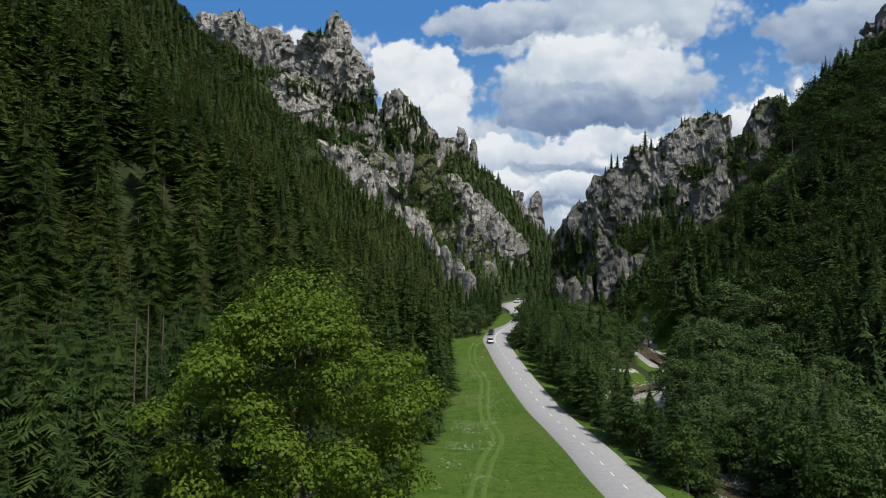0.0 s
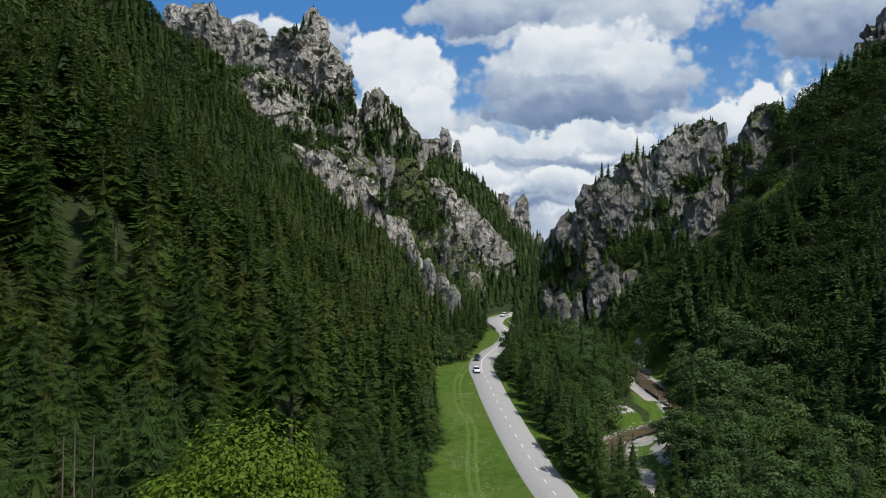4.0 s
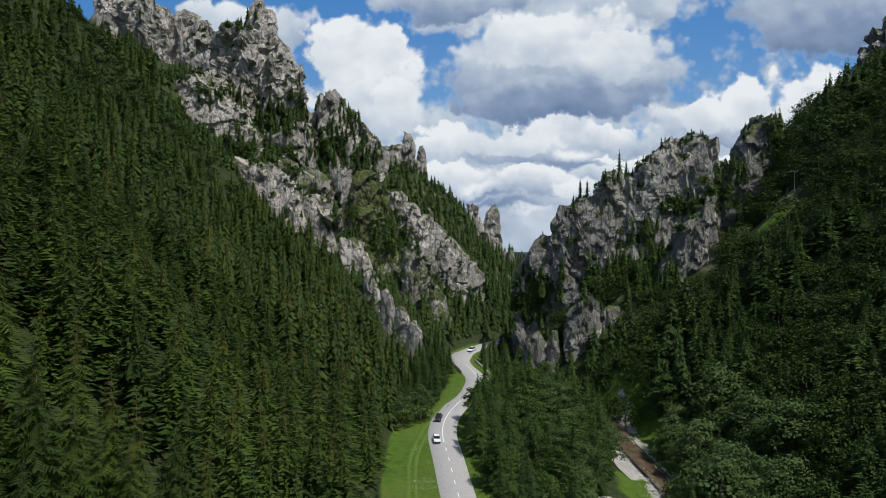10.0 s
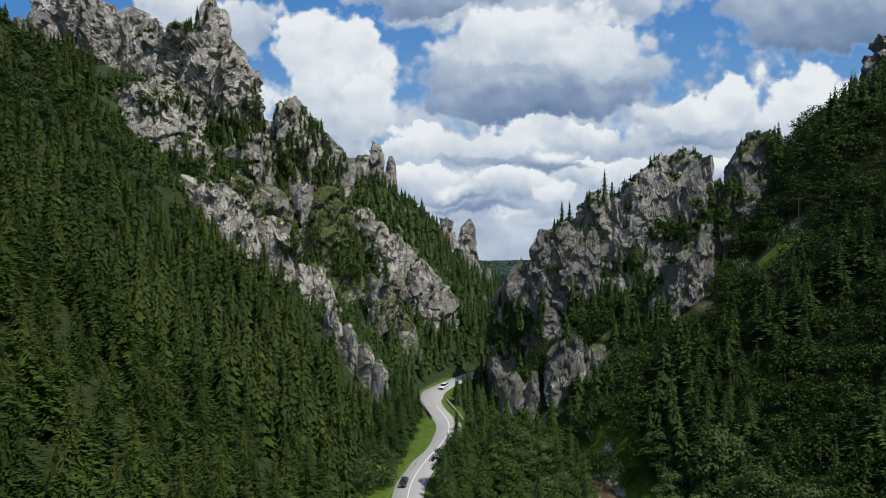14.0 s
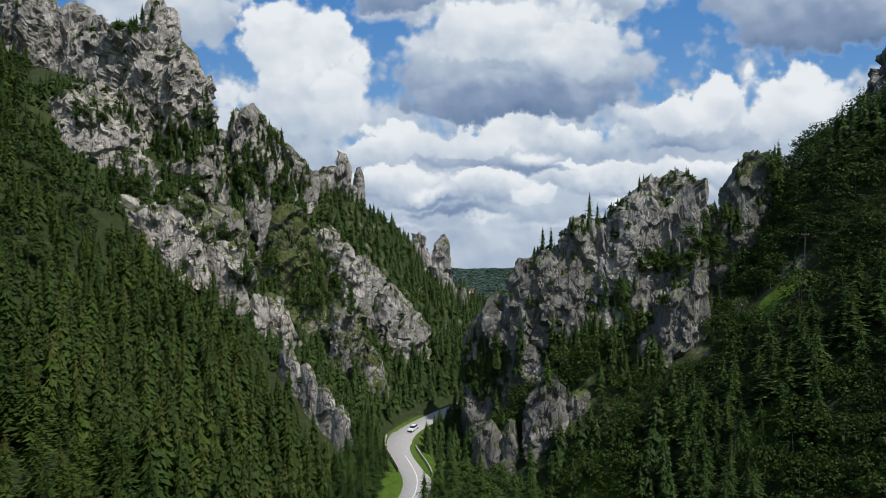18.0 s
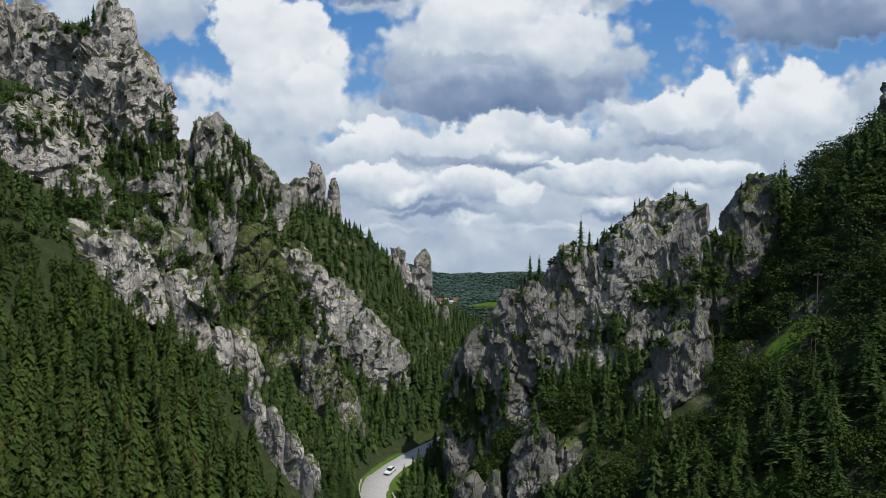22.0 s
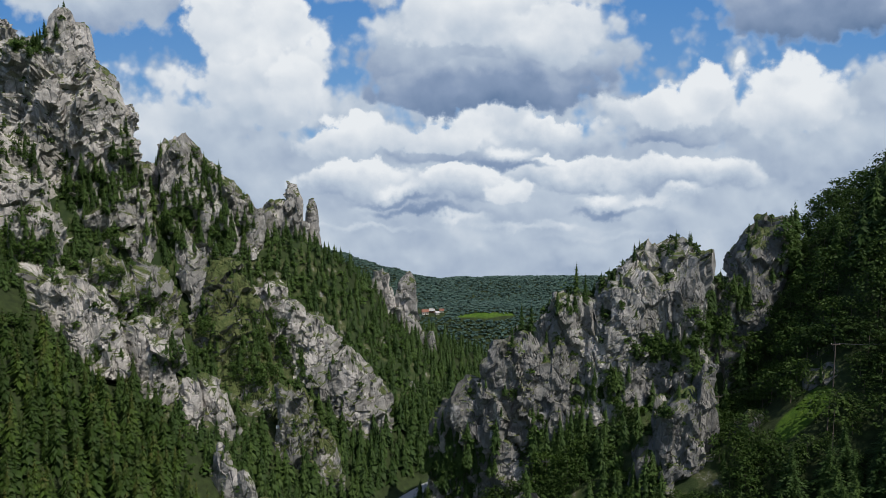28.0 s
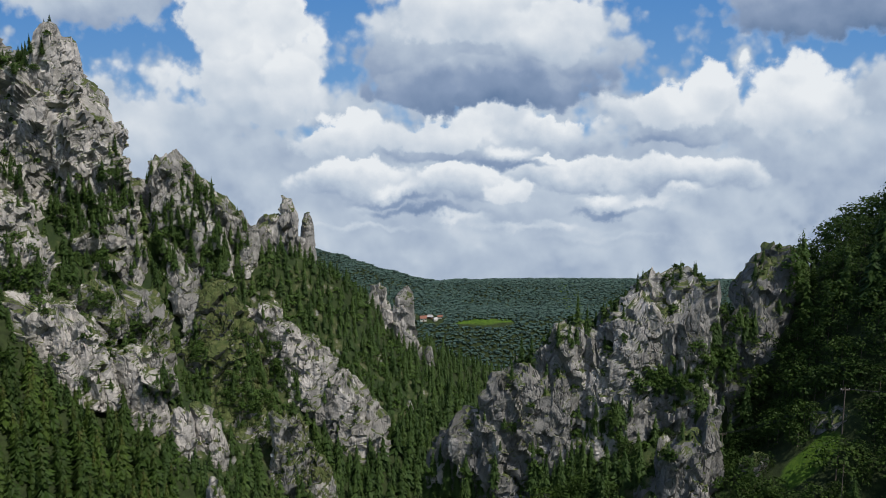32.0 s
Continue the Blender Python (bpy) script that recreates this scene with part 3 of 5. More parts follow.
# x, y, foot, crest, half-width, half-depth, turn in degrees, taper, jag
CRAGS = [
    ("summit_crag", "jagged grey limestone summit above the forest", [(-121, 352, 96, 158, 21, 16, 0, 0.38, 0.15), (-117.5, 349, 142, 164, 7.0, 5.5, 0, 0.7, 0.25), (-131, 340, 84, 134, 17, 11, 20, 0.22, 0.2), (-110, 347, 90, 147, 11, 10, -20, 0.25, 0.2)]),
    ("ridge_crag", "grey limestone ridge behind the summit", [(-186, 384, 112, 184, 40, 14, 10, 0.4, 0.25), (-152, 370, 104, 162, 17, 10, 10, 0.45, 0.3)]),
    ("overhang_cliff", "pale stained limestone cliff with an overhang", [(-131, 327, 82, 127, 15, 10, 10, 0.2, 0.22), (-117, 324, 82, 112, 9, 8, 0, 0.3, 0.3)]),
    ("white_cliff", "whitish limestone cliff above the spruce slope", [(-104, 315, 60, 93, 17, 9, -12, 0.25, 0.15), (-93, 322, 60, 78, 8, 6, 0, 0.4, 0.3)]),
    ("hollow_rock", "pale limestone knob with a dark hollow", [(-82.5, 318, 48, 79, 8.2, 6, 0, 0.35, 0.35), (-72, 317, 42, 64, 4, 4, 0, 0.4, 0.3)]),
    ("pinnacle", "weathered grey rock pinnacle among young spruces", [(-97, 346, 84, 113, 6, 6, 0, 0.6, 0.2), (-85, 352, 78, 104, 7, 6, 0, 0.4, 0.3)]),
    ("pinnacle", "broad grey rock pinnacles below the skyline", [(-90, 362, 92, 131, 9, 8, 0, 0.28, 0.25), (-82, 364, 88, 122, 8, 7, 0, 0.25, 0.25), (-74, 371, 84, 115, 8, 6, 0, 0.25, 0.25), (-96, 366, 84, 122, 16, 8, 0, 0.4, 0.2), (-78, 376, 76, 108, 16, 7, 0, 0.4, 0.2)]),
    ("pinnacle", "small layered grey rock pillar on a wooded ledge", [(-80, 346, 72, 97, 6.2, 5.5, 0, 0.55, 0.3)]),
    ("spire_group", "slender grey spires on the skyline", [(-66, 383, 72, 109, 6.5, 6, 0, 0.45, 0.35), (-60.5, 385, 70, 113, 6, 6, 0, 0.5, 0.3), (-64, 386, 66, 98, 11, 6, 0, 0.4, 0.25)]),
    ("needle_rock", "single leaning needle of grey rock", [(-54.6, 390, 72, 107, 2.6, 2.6, 0, 0.25, 0.15)]),
    ("ledge_rock", "low grey rock steps with grass and shrubs", [(-100, 330, 76, 96, 9, 7, 0, 0.4, 0.35), (-88, 334, 72, 92, 7, 6, 0, 0.45, 0.35)]),
    ("rock_cone", "grassy limestone cone with a bare crest", [(-71, 345, 44, 92, 19, 13, -10, 0.8, 0.2), (-60, 336, 36, 66, 12, 9, 0, 0.7, 0.3)]),
    ("rock_rib", "pale fractured limestone slab descending to the gorge", [(-58, 354, 54, 84, 13, 8, -14, 0.4, 0.3), (-46, 353, 44, 73, 10, 8, -14, 0.35, 0.3), (-36, 351, 34, 64, 9, 8, -14, 0.3, 0.25), (-26.5, 352, 30, 53, 4.5, 5, 0, 0.4, 0.3)]),
    ("cave_rock", "brown limestone buttress with a small cave", [(-47, 330, 24, 62, 9.5, 8, 0, 0.5, 0.3), (-40, 329, 22, 48, 6, 6, 0, 0.5, 0.3)]),
    ("low_rock", "small pale outcrop above the forest", [(-67, 322, 38, 63, 8, 6, 0, 0.4, 0.4)]),
    ("scree_rib", "narrow pale rock rib running down through forest", [(-60, 304, 38, 50.5, 5.5, 1.9, -34, 0.6, 0.12), (-53.5, 300.5, 33, 44.5, 5.5, 1.6, -36, 0.6, 0.12), (-47.5, 297, 28, 38.5, 5, 1.4, -36, 0.6, 0.12), (-42, 293.5, 22, 33.5, 4.5, 1.2, -36, 0.6, 0.12)]),
    ("twin_tower", "pair of slender pale rock towers on a wooded ridge", [(-30.5, 400, 54, 84, 6.2, 5, 0, 0.4, 0.3), (-21.3, 399, 48, 81, 4.8, 4.5, 0, 0.4, 0.15), (-25, 402, 50, 68, 3.4, 4, 0, 0.3, 0.3), (-17, 398, 46, 62, 2.6, 3, 0, 0.5, 0.2)]),
    ("stub_rock", "stubby pale rock tooth above the gorge", [(-12.5, 398, 38, 57, 2.4, 3, 0, 0.6, 0.2)]),
    ("stub_rock", "pale rock pillar among spruces in the gorge", [(-17.5, 371, 28, 48, 2.4, 3, 0, 0.45, 0.2)]),
    ("stub_rock", "small rock outcrop on the wooded ridge", [(-46, 396, 74, 84, 3, 3, 0, 0.4, 0.3)]),
    ("stub_rock", "rock tooth in the throat of the gorge", [(-2, 360, 22, 46, 3, 3, 0, 0.5, 0.3)]),
    ("main_crag", "rugged dark grey limestone crag crowned with trees", [(46, 319, 50, 99.5, 16, 10, 4, 0.22, 0.16), (55, 317, 52, 98, 8, 9, 0, 0.3, 0.2), (35, 317, 50, 94, 9, 9, 0, 0.4, 0.25), (24, 317, 44, 87, 9, 8, 0, 0.4, 0.2), (30, 322, 44, 85, 22, 9, 0, 0.5, 0.1)]),
    ("gorge_cliff", "dark sheer limestone cliff over the gorge", [(14, 315, 36, 77, 13, 7, -6, 0.3, 0.15), (4, 318, 30, 66, 10, 6, 0, 0.35, 0.15), (-4, 321, 24, 57, 6, 5, 0, 0.4, 0.25), (22, 314, 44, 78, 8, 6, 0, 0.3, 0.2), (27, 310, 44, 65, 8, 4, 0, 0.4, 0.3)]),
    ("outcrop", "steep grey rock head beside the wooded slope", [(75, 320, 66, 105, 8.5, 8, 0, 0.3, 0.2), (67, 318, 60, 95, 6, 6, 0, 0.3, 0.25)]),
    ("outcrop", "grey rock outcrop with grass on top, in woods", [(49, 288, 38, 76.5, 9.5, 6.5, 0, 0.45, 0.2), (42, 289, 34, 62, 5, 5, 0, 0.4, 0.3)]),
    ("outcrop", "low rounded rock above the valley spruces", [(15, 291, 20, 44.5, 7.5, 6, 10, 0.45, 0.25), (22, 290, 24, 41, 5, 5, 0, 0.4, 0.3)]),
    ("outcrop", "small dark rock slab above the road", [(-1.5, 291, 12, 31, 4.5, 4, 20, 0.4, 0.25), (4, 291, 14, 33, 4, 4, 0, 0.4, 0.3)]),
    ("outcrop", "small outcrop beside a sunny glade", [(77, 284, 58, 77.5, 5, 4, 0, 0.4, 0.3), (62, 287, 50, 66, 4, 4, 0, 0.4, 0.3)]),
    ("high_crag", "high grey crag on the wooded ridge", [(126, 328, 88, 147, 15, 11, 0, 0.5, 0.3), (113, 324, 88, 122, 8, 8, 0, 0.45, 0.3)]),
]
PALE = {"summit_crag": 1.1, "ridge_crag": 0.6, "pinnacle": 0.4, "spire_group": 0.3, "overhang_cliff": 1.6, "white_cliff": 1.6, "hollow_rock": 0.9, "rock_rib": 0.7, "scree_rib": 1.0, "twin_tower": 0.6, "low_rock": 0.6, "main_crag": 0.1, "stub_rock": 0.5, "outcrop": -0.9, "gorge_cliff": -0.5, "high_crag": -0.5}
TURF = {"rock_cone": 2.3, "cave_rock": 1.3, "low_rock": 0.6, "ledge_rock": 1.0, "pinnacle": 0.2, "outcrop": 0.3}
bare_tops = []
solid_v, solid_f, solid_n = [], [], 0
seed = 0
for name, label, rows in CRAGS:
    crag = tagged(new(name), label, "rock", "crags of the gorge")
    crag.location = (rows[0][0], rows[0][1], rows[0][2])
    for x, y, foot, crest, wx, wy, turn, taper, jag in rows:
        seed += 1
        size = max(wx, (crest - foot) * 0.6)
        nu, nv = int(np.clip(size * 6.0, 44, 170)), int(np.clip((crest - foot) * 2.2, 32, 110))
        slender = name in ("pinnacle", "spire_group", "needle_rock", "twin_tower", "stub_rock")
        slope = 0.0 if slender and wx < 7 else 0.16 if x < -6 else -0.14
        if slender or wx < 5:
            bare_tops.append((x, y, wx + 1.5))
        me = crag_mesh("buttress", wx, wy, crest - foot + 6, seed, taper, jag, nu, nv, turn=radians(turn), slope=slope, flute=0.35 if name == "scree_rib" else 1.0, pale=PALE.get(name, 0.0), turf=TURF.get(name, 0.0))
        part("buttress", me, ROCK, crag).location = (x - rows[0][0], y - rows[0][1], foot - 6 - rows[0][2])
        co = np.empty(len(me.vertices) * 3, np.float32)
        me.vertices.foreach_get("co", co)
        idx = np.empty(len(me.loops), np.int32)
        me.loops.foreach_get("vertex_index", idx)
        solid_v.append(co.reshape(-1, 3) + np.array([x, y, foot - 6]))
        solid_f.append(idx.reshape(-1, 3) + solid_n)
        solid_n += len(solid_v[-1])

rock_tree = BVHTree.FromPolygons(np.concatenate(solid_v).tolist(), np.concatenate(solid_f).tolist())


# ---- road, verge and stream ----
def ribbon(name, table, y0, y1, offsets, mat, lift, pitch=2.0, drop=None):
    """A strip of ground cover along a line, given by its offsets to each side."""
    y = np.arange(y0, y1 + 0.01, pitch)
    x = smooth_along(table, y, 5)
    dx = np.gradient(x, y)
    nrm = np.stack([1 / np.hypot(1, dx), -dx / np.hypot(1, dx)], 1)
    rows = []
    for o in offsets:
        o = np.broadcast_to(np.asarray(o, float), y.shape)
        rows.append(np.stack([x + nrm[:, 0] * o, y + nrm[:, 1] * o, np.zeros_like(y)], 1))
    P = np.stack(rows, 1)
    P[..., 2] = (smooth_along(FLOOR, y, 10)[:, None] if drop is None else drop(y)[:, None]) + lift
    return mesh(name, P.reshape(-1, 3), grid_faces(len(y), len(offsets))[:, ::-1], [mat], True)


HALF = 3.7
road = new("road", ribbon("road", ROAD, -300, 380, (-HALF - 0.3, -HALF, 0, HALF, HALF + 0.3), ASPHALT, np.array([-0.25, 0.10, 0.16, 0.10, -0.25])))
tagged(road, "pale grey two-lane asphalt road winding up the valley", "road", kind="structure")


def mark(y0, y1, off, width):
    y = np.linspace(y0, y1, max(2, int((y1 - y0) / 1.5) + 1))
    x = smooth_along(ROAD, y, 5)
    dx = (smooth_along(ROAD, y + 0.5, 5) - smooth_along(ROAD, y - 0.5, 5))
    l = np.hypot(1, dx)
    P = np.stack([np.stack([x + (off + s * width) / l, y - dx * (off + s * width) / l, smooth_along(FLOOR, y, 10) + 0.185 - 0.016 * abs(off + s * width)], 1) for s in (-0.5, 0.5)], 1)
    return mesh("lane_mark", P.reshape(-1, 3), grid_faces(len(y), 2)[:, ::-1], [PAINT], True)


for y in np.arange(60, 232, 6.4):
    part("lane_mark", mark(y, y + 2.1, 0, 0.22), PAINT, road)
part("lane_line", mark(232, 300, 0, 0.24), PAINT, road)

TRACK = ((60, -9), (94, -12.5), (110, -13.4), (128, -13.0), (142, -17.2), (160, -20), (180, -22), (200, -28), (222, -31.5), (240, -31), (252, -29.5), (262, -27.5))
MOWN = Mat("mown_grass", 0.95)
mp = MOWN.world_pos()
MOWN.colour(MOWN.ramp(MOWN.noise(mp, 0.7, 6, 0.7), [(0.3, (0.070, 0.135, 0.018)), (0.7, (0.115, 0.175, 0.030))]))
MOWN.bump(MOWN.noise(mp, 4.0, 4), 0.5, 0.1)


def track_mesh(off):
    y = np.arange(62, 262, 1.5)
    c = smooth_along(TRACK, y, 5) + off
    wob = 0.35 * (fbm(np.stack([y * 0.2, y * 0, y * 0 + off], 1), 2) - 0.5)
    w = 0.26 + 0.30 * fbm(np.stack([y * 0.3, y * 0 + 3, y * 0 + off], 1), 2)
    P = np.stack([np.stack([c + wob + s * w, y, ground(c + wob + s * w, y) + l], 1) for s, l in ((-1, 0.0), (0, 0.09), (1, 0.0))], 1)
    return mesh("wheel_track", P.reshape(-1, 3), grid_faces(len(y), 3)[:, ::-1], [MOWN.mat], True)


track = tagged(new("farm_track"), "worn pale grass track through the meadow", "track", kind="structure")
for off in (-0.8, 0.8):
    part("wheel_track", track_mesh(off), MOWN.mat, track)

y_r = np.arange(-200, 280, 2.0)
wide = 1.9 + 1.5 * fbm(np.stack([y_r * 0.06, y_r * 0 + 2, y_r * 0], 1), 2)
water = new("water", ribbon("water", RIVER, -200, 278, (-wide, -wide * 0.3, wide * 0.3, wide), WATER, 0.0, 2.0, river_z))
tagged(water, "shallow brown mountain stream", "water", kind="structure")


def pebbles(n, stretch, seed):
    """Loose pale stones on the banks of the stream."""
    r = np.random.default_rng(seed)
    y = r.uniform(*stretch, n)
    side = r.choice([-1, 1], n)
    off = side * (1.6 + np.abs(r.normal(0, 2.6, n)))
    keep = vnoise(np.stack([y * 0.10 + side * 9, off * 0.22, y * 0], 1)) > 0.40
    y, off = y[keep], off[keep]
    x = smooth_along(RIVER, y, 5) + off
    s = r.uniform(0.06, 0.15, len(y)) * r.choice([1, 1, 1, 1.8], len(y))
    base = np.array([[1, 0, 0], [-1, 0, 0], [0, 1, 0], [0, -1, 0], [0, 0, 0.7], [0, 0, -0.5]], float)
    f = np.array([[0, 2, 4], [2, 1, 4], [1, 3, 4], [3, 0, 4], [2, 0, 5], [1, 2, 5], [3, 1, 5], [0, 3, 5]])
    a = r.uniform(0, 6.3, len(y))
    z = np.maximum(ground(x, y), river_z(y) - 0.1)
    V = base[None] * s[:, None, None] * r.uniform(0.7, 1.3, (len(y), 6, 3))
    X = V[..., 0] * np.cos(a)[:, None] - V[..., 1] * np.sin(a)[:, None] + x[:, None]
    Y = V[..., 0] * np.sin(a)[:, None] + V[..., 1] * np.cos(a)[:, None] + y[:, None]
    Z = V[..., 2] + z[:, None] + 0.1
    F = f[None] + (np.arange(len(y)) * 6)[:, None, None]
    return mesh("gravel_bank", np.stack([X, Y, Z], -1).reshape(-1, 3), F.reshape(-1, 3), [GRAVEL])


gravel = new("gravel_bank", pebbles(4200, (90, 285), 5))
tagged(gravel, "pale pebbles heaped along the stream", "gravel", kind="stuff")


# ---- trees: templates as arrays of triangles ----
def tube(points, radii, sides=6):
    P, F = [], []
    for p, r in zip(points, radii):
        for k in range(sides):
            a = 2 * math.pi * k / sides
            P.append((p[0] + r * math.cos(a), p[1] + r * math.sin(a), p[2]))
    for i in range(len(points) - 1):
        for k in range(sides):
            a, b = i * sides + k, i * sides + (k + 1) % sides
            F += [(a, b, b + sides), (a, b + sides, a + sides)]
    return np.array(P), np.array(F)


def trunk_of(sides, tall):
    """A tapered stem of unit height."""
    return tube([(0, 0, 0), (0, 0, tall)], [0.014, 0.002], sides)


def spruce(seed, whorls, arms, twigs, radius=0.17, bare=0.10, droop=0.42, core=0.46):
    """A spruce of unit height: trunk, and whorls of drooping boughs with hanging twigs."""
    r = np.random.default_rng(seed)
    trunk = tube([(0, 0, 0), (0.002, 0, 0.4), (0, 0, 0.8), (0, 0, 1.0)], [0.014, 0.010, 0.005, 0.001], 5) if twigs > 2 else trunk_of(3, 0.9)
    V, F = [], []

    def tri(a, b, c):
        n = len(V)
        V.extend((a, b, c))
        F.append((n, n + 1, n + 2))

    for i in range(whorls):
        h = bare + (0.985 - bare) * (i / (whorls - 1)) ** 0.92
        reach = radius * (1 - ((h - bare) / (1 - bare)) ** (1.0 if twigs == 1 else 1.15)) * (0.55 + 0.45 * min(1, (h - bare) / 0.18 + 0.5)) + (0.022 if twigs == 1 else 0.014)
        for k in range(arms):
            if r.random() < 0.08:
                continue
            a = 2 * math.pi * (k + r.uniform(-0.35, 0.35)) / arms + i * 2.4
            L = reach * r.uniform(0.55, 1.20)
            d = np.array([math.cos(a), math.sin(a), 0.0])
            side = np.array([-math.sin(a), math.cos(a), 0.0])
            up0 = 0.25 if h > 0.8 else 0.05
            z0 = h + r.uniform(-0.012, 0.012)
            if twigs == 1:
                z0 += r.uniform(-0.04, 0.04)
                q0 = d * L * 0.10 + np.array([0, 0, z0])
                w = side * (L * r.uniform(0.18, 0.30))
                out = d * L * r.uniform(0.45, 0.62) + np.array([0, 0, z0 - (0.16 + droop * 0.4) * L])
                tip = d * L + np.array([0, 0, z0 - r.uniform(0.55, 1.15) * L])
                tri(q0, out + w - np.array([0, 0, 0.10 * L]), tip)
                tri(q0, tip, out - w - np.array([0, 0, 0.28 * L]))
                continue
            spine = [np.array([0, 0, z0]) + d * L * t + np.array([0, 0, up0 * L * t - droop * L * t * t + 0.18 * L * max(0, t - 0.75)]) for t in np.linspace(0.0, 1.0, twigs + 1)]
            for s in range(twigs):
                p, q = spine[s], spine[s + 1]
                t = (s + 0.5) / twigs
                w = L * (0.44 * (1 - t) + 0.16) * r.uniform(0.65, 1.25)
                hang = np.array([0, 0, -0.34 * w - 0.008 * r.random()])
                for sg in (-1, 1):
                    for u in (0.0, 0.5):
                        e, g = p + (q - p) * u, p + (q - p) * (u + 0.42)
                        tri(e, g, e + d * L * (0.35 / twigs + 0.22 * t + r.uniform(0, 0.06)) + side * sg * w * r.uniform(0.75, 1.1) + hang)
    # the dark, dense heart of the crown
    rings = 4 if twigs < 3 else 6
    for i in range(rings):
        h0 = bare + (0.86 - bare) * i / rings
        h1 = bare + (0.86 - bare) * (i + 0.95) / rings
        rad = core * radius * (1 - ((h0 - bare) / (1 - bare)) ** 1.25) + 0.008
        turn = r.uniform(0, 6.28)
        ring = [(rad * r.uniform(0.55, 1.35) * math.cos(turn + k * 1.047), rad * r.uniform(0.7, 1.25) * math.sin(turn + k * 1.047), h0 - 0.02 * r.random()) for k in range(6)]
        for k in range(6):
            tri(ring[k], ring[(k + 1) % 6], (0, 0, h1 + 0.03))
    return trunk, (np.array(V), np.array(F))


def broadleaf(seed, leaves, size, lobes=9, spread=0.40, tall=0.62, low=0.25, limbs=1, heart=0.66, lobe=0.43):
    """A leafy tree of unit height: forked limbs and a lobed crown of many small leaf clumps."""
    r = np.random.default_rng(seed)
    tv, tf = tube([(0, 0, 0), (0.01, 0, 0.25), (0.0, 0.01, 0.55), (0.02, 0, 0.85)], [0.028, 0.020, 0.012, 0.003], 6) if limbs else trunk_of(3, 0.6)
    stems = [(tv, tf)]
    centres = []
    for k in range(lobes):
        a = 2 * math.pi * k * 0.382 + r.uniform(-0.4, 0.4)
        t = (k + 0.5) / lobes
        rad = spread * math.sqrt(max(0.02, 1 - (2 * t - 0.85) ** 2 / 1.35)) * r.uniform(0.45, 0.78)
        c = np.array([math.cos(a) * rad, math.sin(a) * rad, low + tall * t + r.uniform(-0.04, 0.04)])
        centres.append((c, spread * lobe * r.uniform(0.79, 1.21)))
        if limbs < 2 or k % 3:
            continue
        base = np.array([0, 0, max(0.15, c[2] * 0.55)])
        v, f = tube([base, (base + c) / 2 + np.array([0, 0, 0.02]), c], [0.010, 0.006, 0.002], 4)
        stems.append((v, f))
    centres.append((np.array([0, 0, low + tall * 0.60]), spread * heart))
    centres.append((np.array([0, 0, low + tall * 0.98]), spread * 0.36))
    weights = np.array([q[1] ** 2 for q in centres])
    pick = r.choice(len(centres), leaves, p=weights / weights.sum())
    C = np.array([q[0] for q in centres])[pick]
    R = np.array([q[1] for q in centres])[pick]
    d = r.normal(size=(leaves, 3))
    d /= np.linalg.norm(d, axis=1)[:, None]
    d[:, 2] = np.where(d[:, 2] < -0.35, -d[:, 2] * 0.5, d[:, 2])
    P = C + d * (R * r.uniform(0.62, 1.06, leaves))[:, None] * np.array([1, 1, 0.82])
    n = d + r.normal(0, 0.40, (leaves, 3)) + np.array([0, 0, 0.35])
    n /= np.linalg.norm(n, axis=1)[:, None]
    u = np.cross(n, r.normal(size=(leaves, 3)))
    u /= np.linalg.norm(u, axis=1)[:, None]
    v = np.cross(n, u)
    s = (size * r.uniform(0.6, 1.3, leaves))[:, None]
    q = np.stack([P - u * s, P + v * s * 0.62, P + u * s, P - v * s * 0.62 - n * s * 0.2], 1)
    idx = (np.arange(leaves) * 4)[:, None]
    F = np.concatenate([idx + np.array([[0, 1, 2]]), idx + np.array([[0, 2, 3]])])
    return (stems if limbs > 1 else stems[0]), (q.reshape(-1, 3), F)


def thing(name, template, bark, crown_mat, label, category="tree", group=""):
    """One tree of unit height as a thing with a trunk and a crown."""
    stems, (cv, cf) = template
    stems = stems if isinstance(stems, list) else [stems]
    root = tagged(new(name), label, category, group)
    for i, (tv, tf) in enumerate(stems):
        kind = "limb" if i else "trunk"
        part(kind, mesh(kind, tv, tf, [bark], True), bark, root)
    part("crown", mesh("crown", cv, cf, [crown_mat], False, {"rise": cv[:, 2]}), crown_mat, root)
    return root


